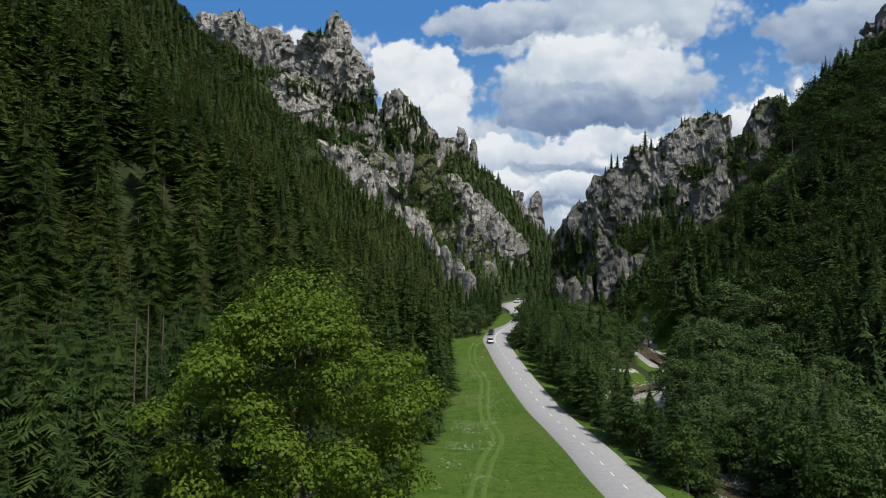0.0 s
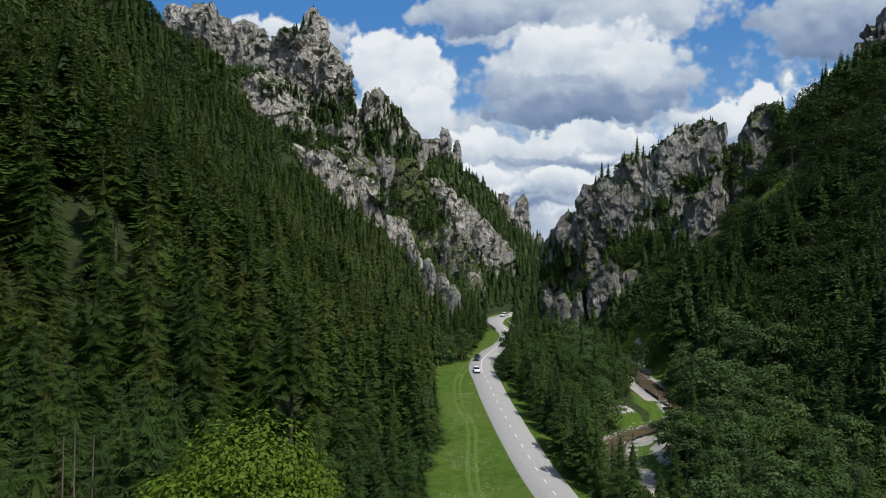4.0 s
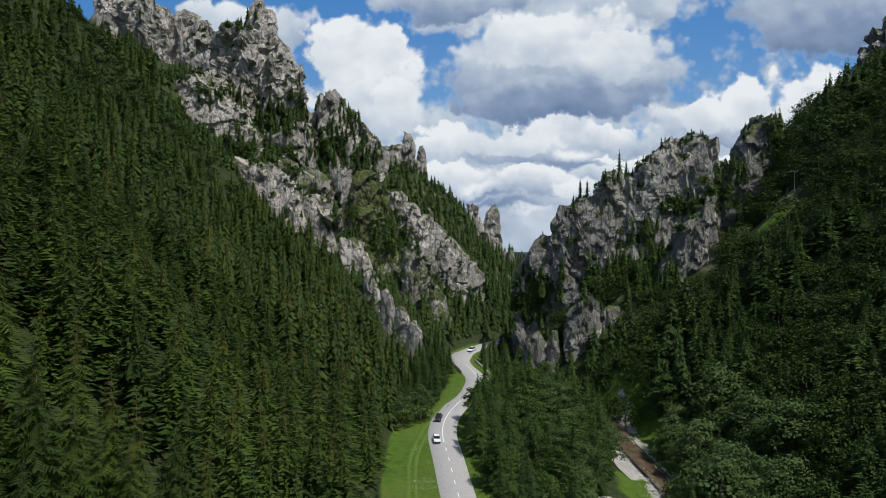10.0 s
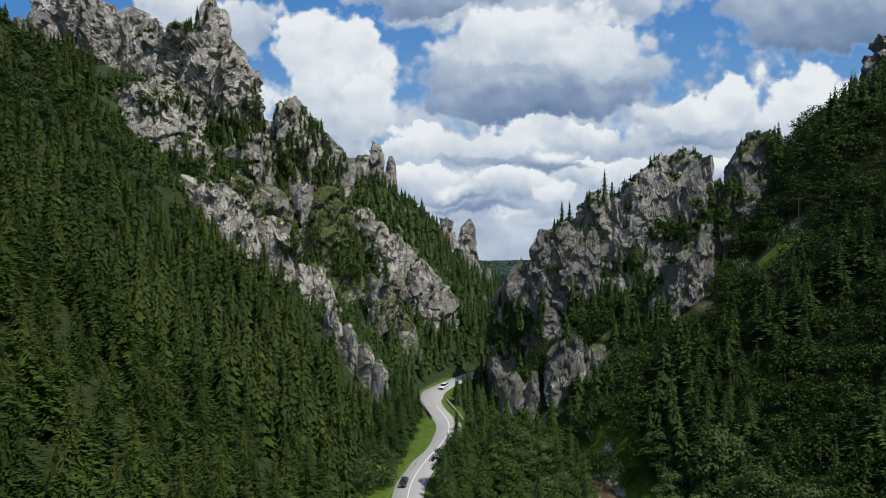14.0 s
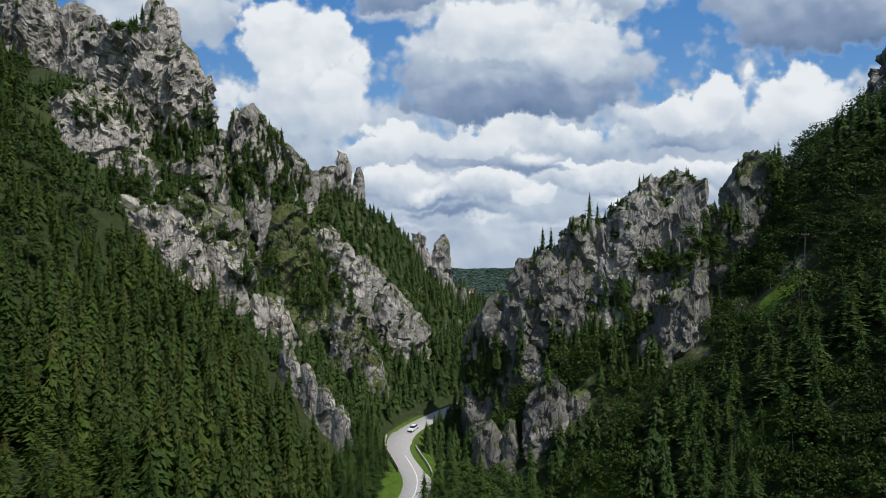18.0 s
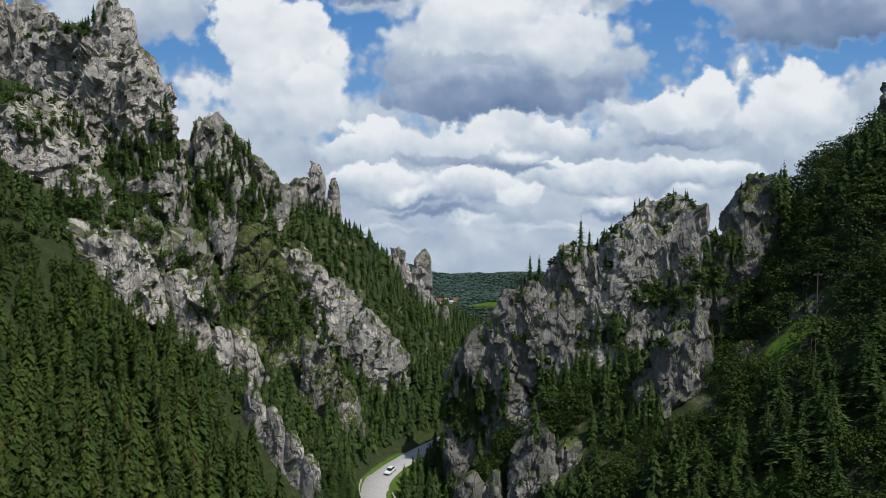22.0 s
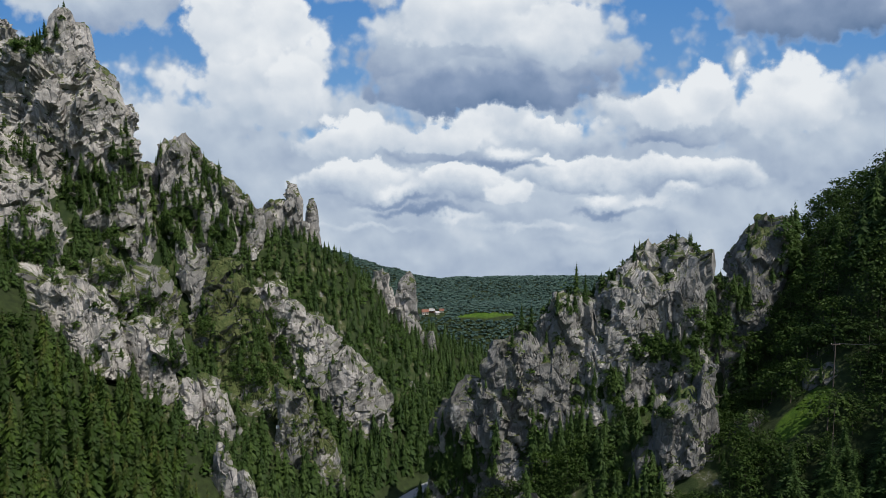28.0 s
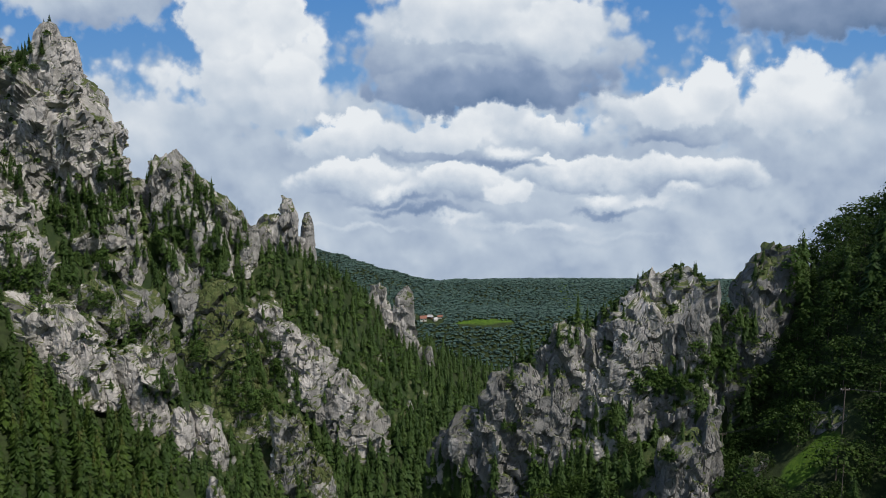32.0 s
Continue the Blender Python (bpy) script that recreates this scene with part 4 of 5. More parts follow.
def stand(name, label, templates, spots, bark, crown_mat, category="forest"):
    """Many distant trees joined as one stretch of forest. spots: rows of x, y, z, height, width."""
    r = np.random.default_rng(len(spots))
    V, F, T, R, M, n = [], [], [], [], [], 0
    which = r.integers(0, len(templates), len(spots))
    for k, ((tv, tf), (cv, cf)) in enumerate(templates):
        S = spots[which == k]
        if not len(S):
            continue
        bv = np.concatenate([tv, cv])
        bf = np.concatenate([tf, cf + len(tv)])
        a = r.uniform(0, 6.28, len(S))
        lean = r.normal(0, 0.025, (len(S), 2))
        sx, h = (S[:, 3] * S[:, 4])[:, None], S[:, 3][:, None]
        X = (bv[None, :, 0] * np.cos(a)[:, None] - bv[None, :, 1] * np.sin(a)[:, None]) * sx + S[:, 0][:, None] + bv[None, :, 2] * h * lean[:, :1]
        Y = (bv[None, :, 0] * np.sin(a)[:, None] + bv[None, :, 1] * np.cos(a)[:, None]) * sx + S[:, 1][:, None] + bv[None, :, 2] * h * lean[:, 1:]
        Z = bv[None, :, 2] * h + S[:, 2][:, None]
        V.append(np.stack([X, Y, Z], -1).reshape(-1, 3))
        F.append((bf[None] + (np.arange(len(S)) * len(bv))[:, None, None] + n).reshape(-1, 3))
        T.append(np.repeat(r.random(len(S)), len(bv)))
        R.append(np.tile(bv[:, 2], len(S)))
        M.append(np.tile(np.concatenate([np.zeros(len(tf)), np.ones(len(cf))]), len(S)))
        n += len(V[-1])
    ob = new(name, mesh(name, np.concatenate(V), np.concatenate(F), [bark, crown_mat], False, {"tint": np.concatenate(T), "rise": np.concatenate(R)}, np.concatenate(M)))
    return tagged(ob, label, category, kind="stuff")


def scatter(n, x0, x1, y0, y1, gap, seed, accept):
    """Spots on the ground at least about gap apart."""
    r = np.random.default_rng(seed)
    nx, ny = int((x1 - x0) / gap), int((y1 - y0) / gap)
    i, j = np.meshgrid(np.arange(nx), np.arange(ny), indexing="ij")
    x = (x0 + (i + 0.5 + r.uniform(-0.42, 0.42, i.shape)) * gap).ravel()
    y = (y0 + (j + 0.5 + r.uniform(-0.42, 0.42, i.shape)) * gap).ravel()
    keep = accept(x, y, r)
    return x[keep], y[keep], r


def height_near(x, y):
    """Trees stand taller low in the valley and near its mouth."""
    return 17 + 12 * step(y, 210, 110)


FAR_SPRUCE = [spruce(s, 17, 10, 1, rad, 0.06) for s, rad in ((11, 0.23), (12, 0.20), (13, 0.25), (14, 0.18))]
MID_SPRUCE = [spruce(s, 21, 8, 2, 0.21, droop=0.48) for s in (21, 22, 23)]
NEAR_SPRUCE = [spruce(s, 30, 8, 4, rad, bare, dr) for s, rad, bare, dr in ((31, 0.20, 0.05, 0.42), (32, 0.18, 0.10, 0.50), (33, 0.215, 0.06, 0.38), (34, 0.15, 0.45, 0.45))]
SLOPE_SPRUCE = [spruce(s, 19, 8, 2, 0.22, droop=0.5) for s in (24, 25, 26)]
TINY_SPRUCE = [spruce(s, 11, 8, 1, 0.25) for s in (15, 16, 17)]
FAR_BROAD = [broadleaf(s, 460, 0.034, 12, 0.48, 0.56, 0.14, 0, lobe=0.36) for s in (41, 42, 43)]
FAR_BUSH = [broadleaf(s, 120, 0.075, 6, 0.5, 0.6, 0.08, 0) for s in (63, 64)]
SHRUB = [broadleaf(s, 44, 0.15, 4, 0.5, 0.55, 0.05, 0) for s in (61, 62)]


def foot_left(y):
    return smooth_along(LEFT_FOOT, y, 12)


def foot_right(y):
    return smooth_along(RIGHT_FOOT, y, 12)


def rocky(x, y):
    """Whether a crag stands above the ground there."""
    out = np.zeros(len(x), bool)
    gz = ground(x, y)
    for i in range(len(x)):
        hit = rock_tree.ray_cast(Vector((x[i], y[i], 300)), Vector((0, 0, -1)))
        out[i] = hit[0] is not None and hit[0].z > gz[i] - 0.5
    return out


# spruces of the slope on the road's meadow side
def left_ok(x, y, r):
    edge = foot_left(y) - x
    rib = np.interp(x, (-67, -34), (308, 288))
    on_rib = (x > -67) & (x < -34) & (y > rib - 9) & (y < rib + 4)
    return ~on_rib & (edge > r.uniform(0, 3, len(x))) & (y < np.interp(x, (-215, -165, -142, -131, -103, -78, -60), (380, 345, 310, 303, 303, 306, 302)) + r.uniform(-7, 7, len(x)))


x, y, r = scatter(0, -96, -22, 60, 150, 7.8, 71, left_ok)
h = height_near(x, y) * r.uniform(0.72, 1.28, len(x))
near_kinds = [thing("spruce", t, BARK, NEEDLES, "tall dark green spruce on the wooded slope", group="spruces of the near slope") for t in NEAR_SPRUCE]
slot = r.permutation(len(x))
count = 0
used = set()
first = {}
for i in slot:
    if count >= 260:
        break
    k = int(r.choice(4, p=(0.34, 0.26, 0.3, 0.10)))
    m = Matrix.LocRotScale((x[i], y[i], float(ground(x[i:i + 1], y[i:i + 1])[0]) - 0.3), Euler((0, 0, r.uniform(0, 6.28))), (h[i], h[i], h[i]))
    if k not in first:
        near_kinds[k].matrix_basis = m
        first[k] = True
    else:
        copy_thing(near_kinds[k], m @ Matrix.Diagonal((1 / near_kinds[k].scale.x, 1 / near_kinds[k].scale.y, 1 / near_kinds[k].scale.z, 1)))
    used.add(int(i))
    count += 1
rest = np.array([i for i in range(len(x)) if i not in used], int)
if len(rest):
    stand("spruce_forest", "dense dark spruce forest on the slope", MID_SPRUCE, np.stack([x[rest], y[rest], ground(x[rest], y[rest]) - 0.3, h[rest], np.full(len(rest), 1.0)], 1), BARK, NEEDLES)
x, y, r = scatter(0, -130, -16, 70, 230, 6.4, 72, lambda x, y, r: left_ok(x, y, r) & ~((x > -96) & (y < 150)))
h = height_near(x, y) * r.uniform(0.66, 1.22, len(x))
w = r.uniform(0.85, 1.15, len(x))
close = (np.argsort(np.argsort(np.hypot(x + 10, y - 60))) < 150)
mid_kinds = [thing("spruce", t, BARK, NEEDLES, "tall spruce with brownish cones in its top", group="spruces of the near slope") for t in MID_SPRUCE]
first = {}
for n, i in enumerate(np.flatnonzero(close)):
    k = n % len(mid_kinds)
    m = Matrix.LocRotScale((x[i], y[i], float(ground(x[i:i + 1], y[i:i + 1])[0]) - 0.3), Euler((0, 0, r.uniform(0, 6.28))), (h[i] * w[i], h[i] * w[i], h[i]))
    if k not in first:
        mid_kinds[k].matrix_basis = m
        first[k] = True
    else:
        q = mid_kinds[k].scale
        copy_thing(mid_kinds[k], m @ Matrix.Diagonal((1 / q.x, 1 / q.y, 1 / q.z, 1)))
rest = np.flatnonzero(~close)
stand("spruce_forest", "dense dark spruce forest on the slope", MID_SPRUCE, np.stack([x[rest], y[rest], ground(x[rest], y[rest]) - 0.3, h[rest], w[rest]], 1), BARK, NEEDLES)
x, y, r = scatter(0, -215, -24, 150, 384, 3.5, 73, lambda x, y, r: left_ok(x, y, r) & ~((x > -130) & (y < 230)))
ok = ~rocky(x, y)
x, y = x[ok], y[ok]
h = (13.5 + 4 * step(y, 290, 200) - 4.0 * step(x, -70, -112)) * r.uniform(0.62, 1.18, len(x))
leafy = (vnoise(np.stack([x * 0.06, y * 0.06, x * 0 + 2], 1)) > 0.62) & (x < -95)
sp = np.stack([x, y, ground(x, y) - 0.3, h, r.uniform(0.95, 1.3, len(x))], 1)
stand("spruce_forest", "spruce forest climbing to the foot of the cliffs", FAR_SPRUCE, sp[~leafy], BARK, NEEDLES)
sp[:, 3] *= 0.62
stand("beech_grove", "patches of leafy beech among the high spruces", FAR_BUSH, sp[leafy], BARK, LEAVES)


# mixed woods of the shaded slope across the stream
def right_ok(x, y, r):
    edge = x - foot_right(y)
    open_glade = np.hypot((x - 70) / 8, (y - 278) / 4.5) < 1
    return (edge > r.uniform(-2, 2, len(x))) & (y < 335) & ~open_glade


x, y, r = scatter(0, 0, 150, 90, 335, 3.7, 74, right_ok)
ok = ~rocky(x, y)
x, y = x[ok], y[ok]
h = (12.0 - 3.5 * step(y, 268, 282) * step(x, 72, 60)) * r.uniform(0.6, 1.25, len(x)) * (1 + 0.3 * step(y, 286, 296) * step(x, 34, 24))
leafy = vnoise(np.stack([x * 0.05, y * 0.05, x * 0 + 4], 1)) + r.uniform(-0.2, 0.2, len(x)) > 0.37
sp = np.stack([x, y, ground(x, y) - 0.3, h, r.uniform(1.05, 1.45, len(x))], 1)
close = (x > 42) & (x < 120) & (y > 165) & (y < 272)
stand("spruce_forest", "dark spruces on the shaded slope", FAR_SPRUCE, sp[~leafy & ~close], BARK, FIR)
stand("spruce_forest", "dark spruces low on the shaded slope", SLOPE_SPRUCE, sp[~leafy & close], BARK, FIR)
sp[:, 3] *= 0.76
sp[:, 4] = r.uniform(0.95, 1.25, len(x))
stand("beech_forest", "dark leafy beech wood on the shaded slope", FAR_BROAD, sp[leafy], BARK, LEAVES)


# woods behind the crags and in the throat of the gorge
def gorge_ok(x, y, r):
    inside = (x > foot_left(y) - 200) & (clear_of_road(x, y, 7))
    sparse = np.where((x < foot_left(y)) & (y < 385) & (ground(x, y) > 42) & (x < -48 - 0.9 * (y - 352)), np.clip(3.6 * (vnoise(np.stack([x * 0.09, y * 0.09, x * 0], 1)) - 0.14), 0.16, 0.98), 0.95)
    return inside & (r.random(len(x)) < sparse) & ~((x > foot_right(y) + 2) & (y < 335))


x, y, r = scatter(0, -150, 110, 302, 440, 2.5, 75, gorge_ok)
ok = ~rocky(x, y)
x, y = x[ok], y[ok]
h = np.where(y > 385, 6.5, np.where(ground(x, y) > 42, 6.4, 9.5)) * r.uniform(0.5, 1.2, len(x))
sp = np.stack([x, y, ground(x, y) - 0.3, h, r.uniform(0.95, 1.25, len(x))], 1)
stand("gorge_forest", "spruces between the crags of the gorge", TINY_SPRUCE, sp, BARK, FIR)

# young trees and shrubs on ledges of the crags
r = np.random.default_rng(76)
spots = []
V = np.concatenate(solid_v)
for vx, vy, vz in V[r.choice(len(V), 9000, replace=False)]:
    hit = rock_tree.ray_cast(Vector((vx + r.uniform(-1, 1), vy + r.uniform(-1, 1), vz + 6)), Vector((0, 0, -1)))
    if hit[0] is not None and hit[1].z > 0.55 and not any(abs(vx - q[0]) < q[2] and abs(vy - q[1]) < q[2] for q in bare_tops) and noise.noise(Vector((vx * 0.12, vy * 0.12, vz * 0.12))) > -0.06:
        spots.append((hit[0].x, hit[0].y, hit[0].z - 0.2, r.uniform(1.4, 4.4), r.uniform(0.9, 1.3)))
spots = np.array(spots)
firs = r.random(len(spots)) < 0.42
stand("ledge_spruces", "small spruces rooted on rock ledges", TINY_SPRUCE, spots[firs], BARK, FIR, "trees")
spots[:, 3] *= 0.72
stand("ledge_shrubs", "green shrubs on rock ledges", SHRUB, spots[~firs], BARK, LEAVES, "shrubs")


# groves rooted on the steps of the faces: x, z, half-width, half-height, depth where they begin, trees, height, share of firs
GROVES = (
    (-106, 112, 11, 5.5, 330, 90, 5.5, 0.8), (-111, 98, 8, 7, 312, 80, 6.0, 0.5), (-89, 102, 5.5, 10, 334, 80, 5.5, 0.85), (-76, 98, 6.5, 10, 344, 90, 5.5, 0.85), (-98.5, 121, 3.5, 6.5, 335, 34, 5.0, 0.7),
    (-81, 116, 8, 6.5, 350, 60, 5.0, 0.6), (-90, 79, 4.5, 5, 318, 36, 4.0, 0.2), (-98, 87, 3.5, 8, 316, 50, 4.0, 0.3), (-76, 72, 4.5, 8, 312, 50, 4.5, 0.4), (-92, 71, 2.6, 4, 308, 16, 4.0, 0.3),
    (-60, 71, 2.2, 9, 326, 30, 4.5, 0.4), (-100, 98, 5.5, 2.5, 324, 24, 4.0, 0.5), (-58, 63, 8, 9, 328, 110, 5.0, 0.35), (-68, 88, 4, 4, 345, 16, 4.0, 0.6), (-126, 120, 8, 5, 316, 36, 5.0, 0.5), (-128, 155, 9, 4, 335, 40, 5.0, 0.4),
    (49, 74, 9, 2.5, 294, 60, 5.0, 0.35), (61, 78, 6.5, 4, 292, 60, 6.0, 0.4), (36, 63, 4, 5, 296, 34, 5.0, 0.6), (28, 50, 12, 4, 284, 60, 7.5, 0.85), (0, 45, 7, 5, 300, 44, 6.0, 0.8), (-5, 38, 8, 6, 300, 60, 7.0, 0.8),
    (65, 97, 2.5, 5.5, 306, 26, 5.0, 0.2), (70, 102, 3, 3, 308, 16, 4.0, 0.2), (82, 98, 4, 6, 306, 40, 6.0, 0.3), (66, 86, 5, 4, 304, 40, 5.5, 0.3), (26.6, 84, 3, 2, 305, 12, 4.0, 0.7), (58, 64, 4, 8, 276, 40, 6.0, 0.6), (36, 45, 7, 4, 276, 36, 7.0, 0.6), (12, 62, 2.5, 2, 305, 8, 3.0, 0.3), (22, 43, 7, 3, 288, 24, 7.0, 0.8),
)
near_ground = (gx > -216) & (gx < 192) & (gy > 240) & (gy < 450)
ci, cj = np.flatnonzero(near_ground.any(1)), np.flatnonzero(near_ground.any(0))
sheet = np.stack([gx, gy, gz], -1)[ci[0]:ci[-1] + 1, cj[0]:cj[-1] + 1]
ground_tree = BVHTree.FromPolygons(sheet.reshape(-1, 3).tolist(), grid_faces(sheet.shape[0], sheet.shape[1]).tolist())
spots, fir_share = [], []
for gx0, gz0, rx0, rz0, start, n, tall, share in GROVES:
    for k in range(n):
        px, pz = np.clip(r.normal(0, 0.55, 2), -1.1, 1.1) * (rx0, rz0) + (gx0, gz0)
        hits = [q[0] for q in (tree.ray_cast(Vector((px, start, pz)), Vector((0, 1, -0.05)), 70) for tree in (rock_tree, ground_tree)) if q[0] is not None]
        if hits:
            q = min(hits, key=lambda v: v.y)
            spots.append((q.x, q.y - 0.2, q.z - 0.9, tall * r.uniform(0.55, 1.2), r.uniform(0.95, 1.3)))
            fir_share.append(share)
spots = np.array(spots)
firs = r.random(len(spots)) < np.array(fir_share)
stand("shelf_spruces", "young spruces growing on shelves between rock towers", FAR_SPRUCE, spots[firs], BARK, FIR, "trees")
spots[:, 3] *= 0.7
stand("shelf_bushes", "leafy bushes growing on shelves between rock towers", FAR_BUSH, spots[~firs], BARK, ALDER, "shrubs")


# bushes on the grassy steps between the crags
x, y, r = scatter(0, -150, 60, 300, 392, 2.3, 78, lambda x, y, r: ((x < foot_left(y) - 2) & (ground(x, y) > 36) | (x > foot_right(y) + 2) & (y < 335)) & (vnoise(np.stack([x * 0.13, y * 0.13, x * 0 + 8], 1)) > 0.36))
ok = ~rocky(x, y)
x, y = x[ok], y[ok]
stand("hillside_shrubs", "low green bushes between the crags", SHRUB, np.stack([x, y, ground(x, y) - 0.3, r.uniform(1.0, 3.4, len(x)), r.uniform(1.0, 1.5, len(x))], 1), BARK, ALDER, "shrubs")


# ---- trees of the valley floor, each a thing of its own ----
def plant(name, template_root, x, y, h, w=1.0, first_use=None):
    m = Matrix.LocRotScale((x, y, float(ground([x], [y])[0]) - 0.2), Euler((0, 0, random.uniform(0, 6.28))), (h * w, h * w, h))
    s = template_root.scale
    if name in first_use:
        return copy_thing(template_root, m @ Matrix.Diagonal((1 / s.x, 1 / s.y, 1 / s.z, 1)))
    first_use[name] = True
    template_root.matrix_basis = m
    return template_root


def in_clearing(x, y):
    """The open stretch of stream that stays free of trees."""
    return 150 < y < 264 and (0.083 if y > 205 else 0.070) * (y - 30) < x < 0.15 * (y - 30)


started = {}
maple = thing("maple_tree", broadleaf(81, 52000, 0.0085, 70, 0.66, 0.84, 0.06, 2, 0.30, 0.155), BARK, FRESH, "large bright green leafy tree at the forest edge")
plant("maple_tree", maple, -26.5, 68, 26.5, 1.0, started)
willows = [thing("willow", broadleaf(s, 2600, 0.024, 17, 0.46, 0.7, 0.10, lobe=0.34), BARK, WILLOW, "rounded grey-green willow beside the stream", group="trees along the stream") for s in (82, 83)]
alders = [thing("alder", broadleaf(s, 2200, 0.026, 16, 0.40, 0.72, 0.10, lobe=0.34), BARK, ALDER, "leafy green alder on the valley floor", group="leafy trees of the valley floor") for s in (84, 85)]
firs = [thing("roadside_spruce", spruce(s, 24, 9, 3, 0.23, 0.03, 0.3), BARK, FIR, "dense young spruce on the valley floor", group="spruces of the valley floor") for s in (86, 87)]
hazel = thing("hazel_bush", broadleaf(96, 1500, 0.034, 16, 0.50, 0.72, 0.06, lobe=0.32), BARK, WILLOW, "light green hazel bush at the forest edge", "bush", "bushes at the meadow's edge")
r = np.random.default_rng(88)
for x, y, h in ((-27, 134, 5.5), (-24.5, 122, 5), (-29.5, 142, 6), (-31, 152, 5), (-33.5, 163, 6), (-26, 112, 5.5), (-36, 186, 6), (-41, 206, 6.5), (-45.5, 236, 8)):
    plant("hazel_bush", hazel, x, y, h, r.uniform(0.95, 1.2), started)
for y in np.arange(46, 176, 5.2):
    for x in np.arange(-82 if y < 112 else -40, -16, 5.2):
        at = (x + r.uniform(-2, 2), y + r.uniform(-2, 2))
        if math.hypot(at[0] + 27, at[1] - 68) < 11 or (at[1] < 64 and at[0] > -38) or at[0] > -0.115 * at[1] - 9.5 or at[0] < float(foot_left(np.array([at[1]]))[0]) - 14:
            continue
        i = int(r.integers(2))
        tall = 12 * step(at[0], -36, -50) + 3 * step(at[1], 100, 140)
        if r.random() < 0.72:
            plant("roadside_spruce%d" % i, firs[i], *at, float(r.uniform(9, 14) + tall * r.uniform(0.6, 1.3)), 0.95, started)
        else:
            plant("alder%d" % i, alders[i], *at, float(r.uniform(5, 9)), 1.2, started)
plant("willow0", willows[0], 33.5, 193, 17, 1.25, started)
for x, y, h in ((44, 238, 17), (37, 226, 15), (33, 236, 11), (48, 222, 16), (40, 208, 14), (34, 200, 12), (47, 198, 15), (38, 185, 13), (52, 210, 16), (30, 188, 9), (44, 176, 13), (36, 165, 12), (50, 160, 14), (42, 148, 12), (-33.5, 248, 11.5), (-37.5, 243, 10), (1, 262, 12), (6, 256, 12)):
    i = int(r.integers(2))
    if not in_clearing(x, y):
        plant("willow%d" % i, willows[i], x, y, h, r.uniform(0.95, 1.15), started)
for y in np.arange(104, 286, 5.2):
    for lane in range(10):
        off = 8.5 + lane * 4.6 + r.uniform(-1.5, 1.5)
        x = float(smooth_along(ROAD, np.array([y]))[0]) + off
        yy = y + r.uniform(-2, 2)
        if x > float(along(RIVER, yy)) - (4.0 if yy > 150 else 5.5) or in_clearing(x, yy):
            continue
        i = int(r.integers(2))
        if lane < 2 and r.random() < 0.75 or r.random() < 0.3:
            plant("roadside_spruce%d" % i, firs[i], x, yy, r.uniform(11, 17), r.uniform(0.9, 1.15), started)
        elif lane > 3 and r.random() < 0.5:
            plant("willow%d" % i, willows[i], x, yy, r.uniform(7, 11), r.uniform(0.95, 1.2), started)
        else:
            plant("alder%d" % i, alders[i], x, yy, r.uniform(7, 12), r.uniform(0.9, 1.2), started)
for y in np.arange(262, 316, 4.2):
    for x in np.arange(float(foot_left(np.array([y]))[0]) - 1, float(smooth_along(ROAD, np.array([y]))[0]) - 6.5, 4.2):
        i = int(r.integers(2))
        plant("roadside_spruce%d" % i, firs[i], x + r.uniform(-1.2, 1.2), y + r.uniform(-1.5, 1.5), r.uniform(8, 14), r.uniform(0.9, 1.15), started)
for y in np.arange(96, 262, 6.0):
    lo, hi = float(along(RIVER, y)) + 5.5, float(foot_right(np.array([y]))[0]) + 3
    for x in np.arange(lo, hi, 5.6):
        i = int(r.integers(2))
        kind = r.random()
        at = (x + r.uniform(-1.8, 1.8), y + r.uniform(-2, 2))
        if in_clearing(*at):
            continue
        if kind < 0.40:
            plant("willow%d" % i, willows[i], *at, r.uniform(8, 13), r.uniform(0.9, 1.15), started)
        elif kind < 0.68:
            plant("alder%d" % i, alders[i], *at, r.uniform(8, 13), r.uniform(0.9, 1.15), started)
        else:
            plant("roadside_spruce%d" % i, firs[i], *at, r.uniform(10, 15), 1.0, started)
for x, y, h in ((11.2, 121, 14), (15.5, 112, 13), (17.4, 108, 12), (12.5, 128, 12), (9, 137, 11), (5, 172, 13), (29, 112, 14), (33, 108, 14), (35, 116, 15), (30, 103, 13), (27, 160, 14), (31, 150, 14), (27, 140, 13), (22, 128, 13), (34, 133, 15), (29, 118, 14), (38, 122, 15), (16, 140, 9), (40, 140, 15)):
    i = int(r.integers(2))
    plant("roadside_spruce%d" % i, firs[i], x, y, h, 1.0, started)

# ---- far hills ----
FAR_TINY = [broadleaf(s, 7, 0.40, 3, 0.45, 0.6, 0.0, 0) for s in (91, 92)]
x, y, r = scatter(0, -175, 190, 440, 556, 1.6, 77, lambda x, y, r: (np.hypot((x - 10) / 15, (y - 484) / 2.8) > 1) & (np.hypot((x + 16) / 7, (y - 487) / 3) > 1))
# the haze over these hills is put into their leaf colour
stand("distant_forest", "wooded hills beyond the gorge, tinted blue-green for haze", FAR_TINY, np.stack([x, y, ground(x, y) - 0.3, r.uniform(1.0, 1.8, len(x)), np.full(len(x), 2.0)], 1), BARK, DISTANT_HAZED)

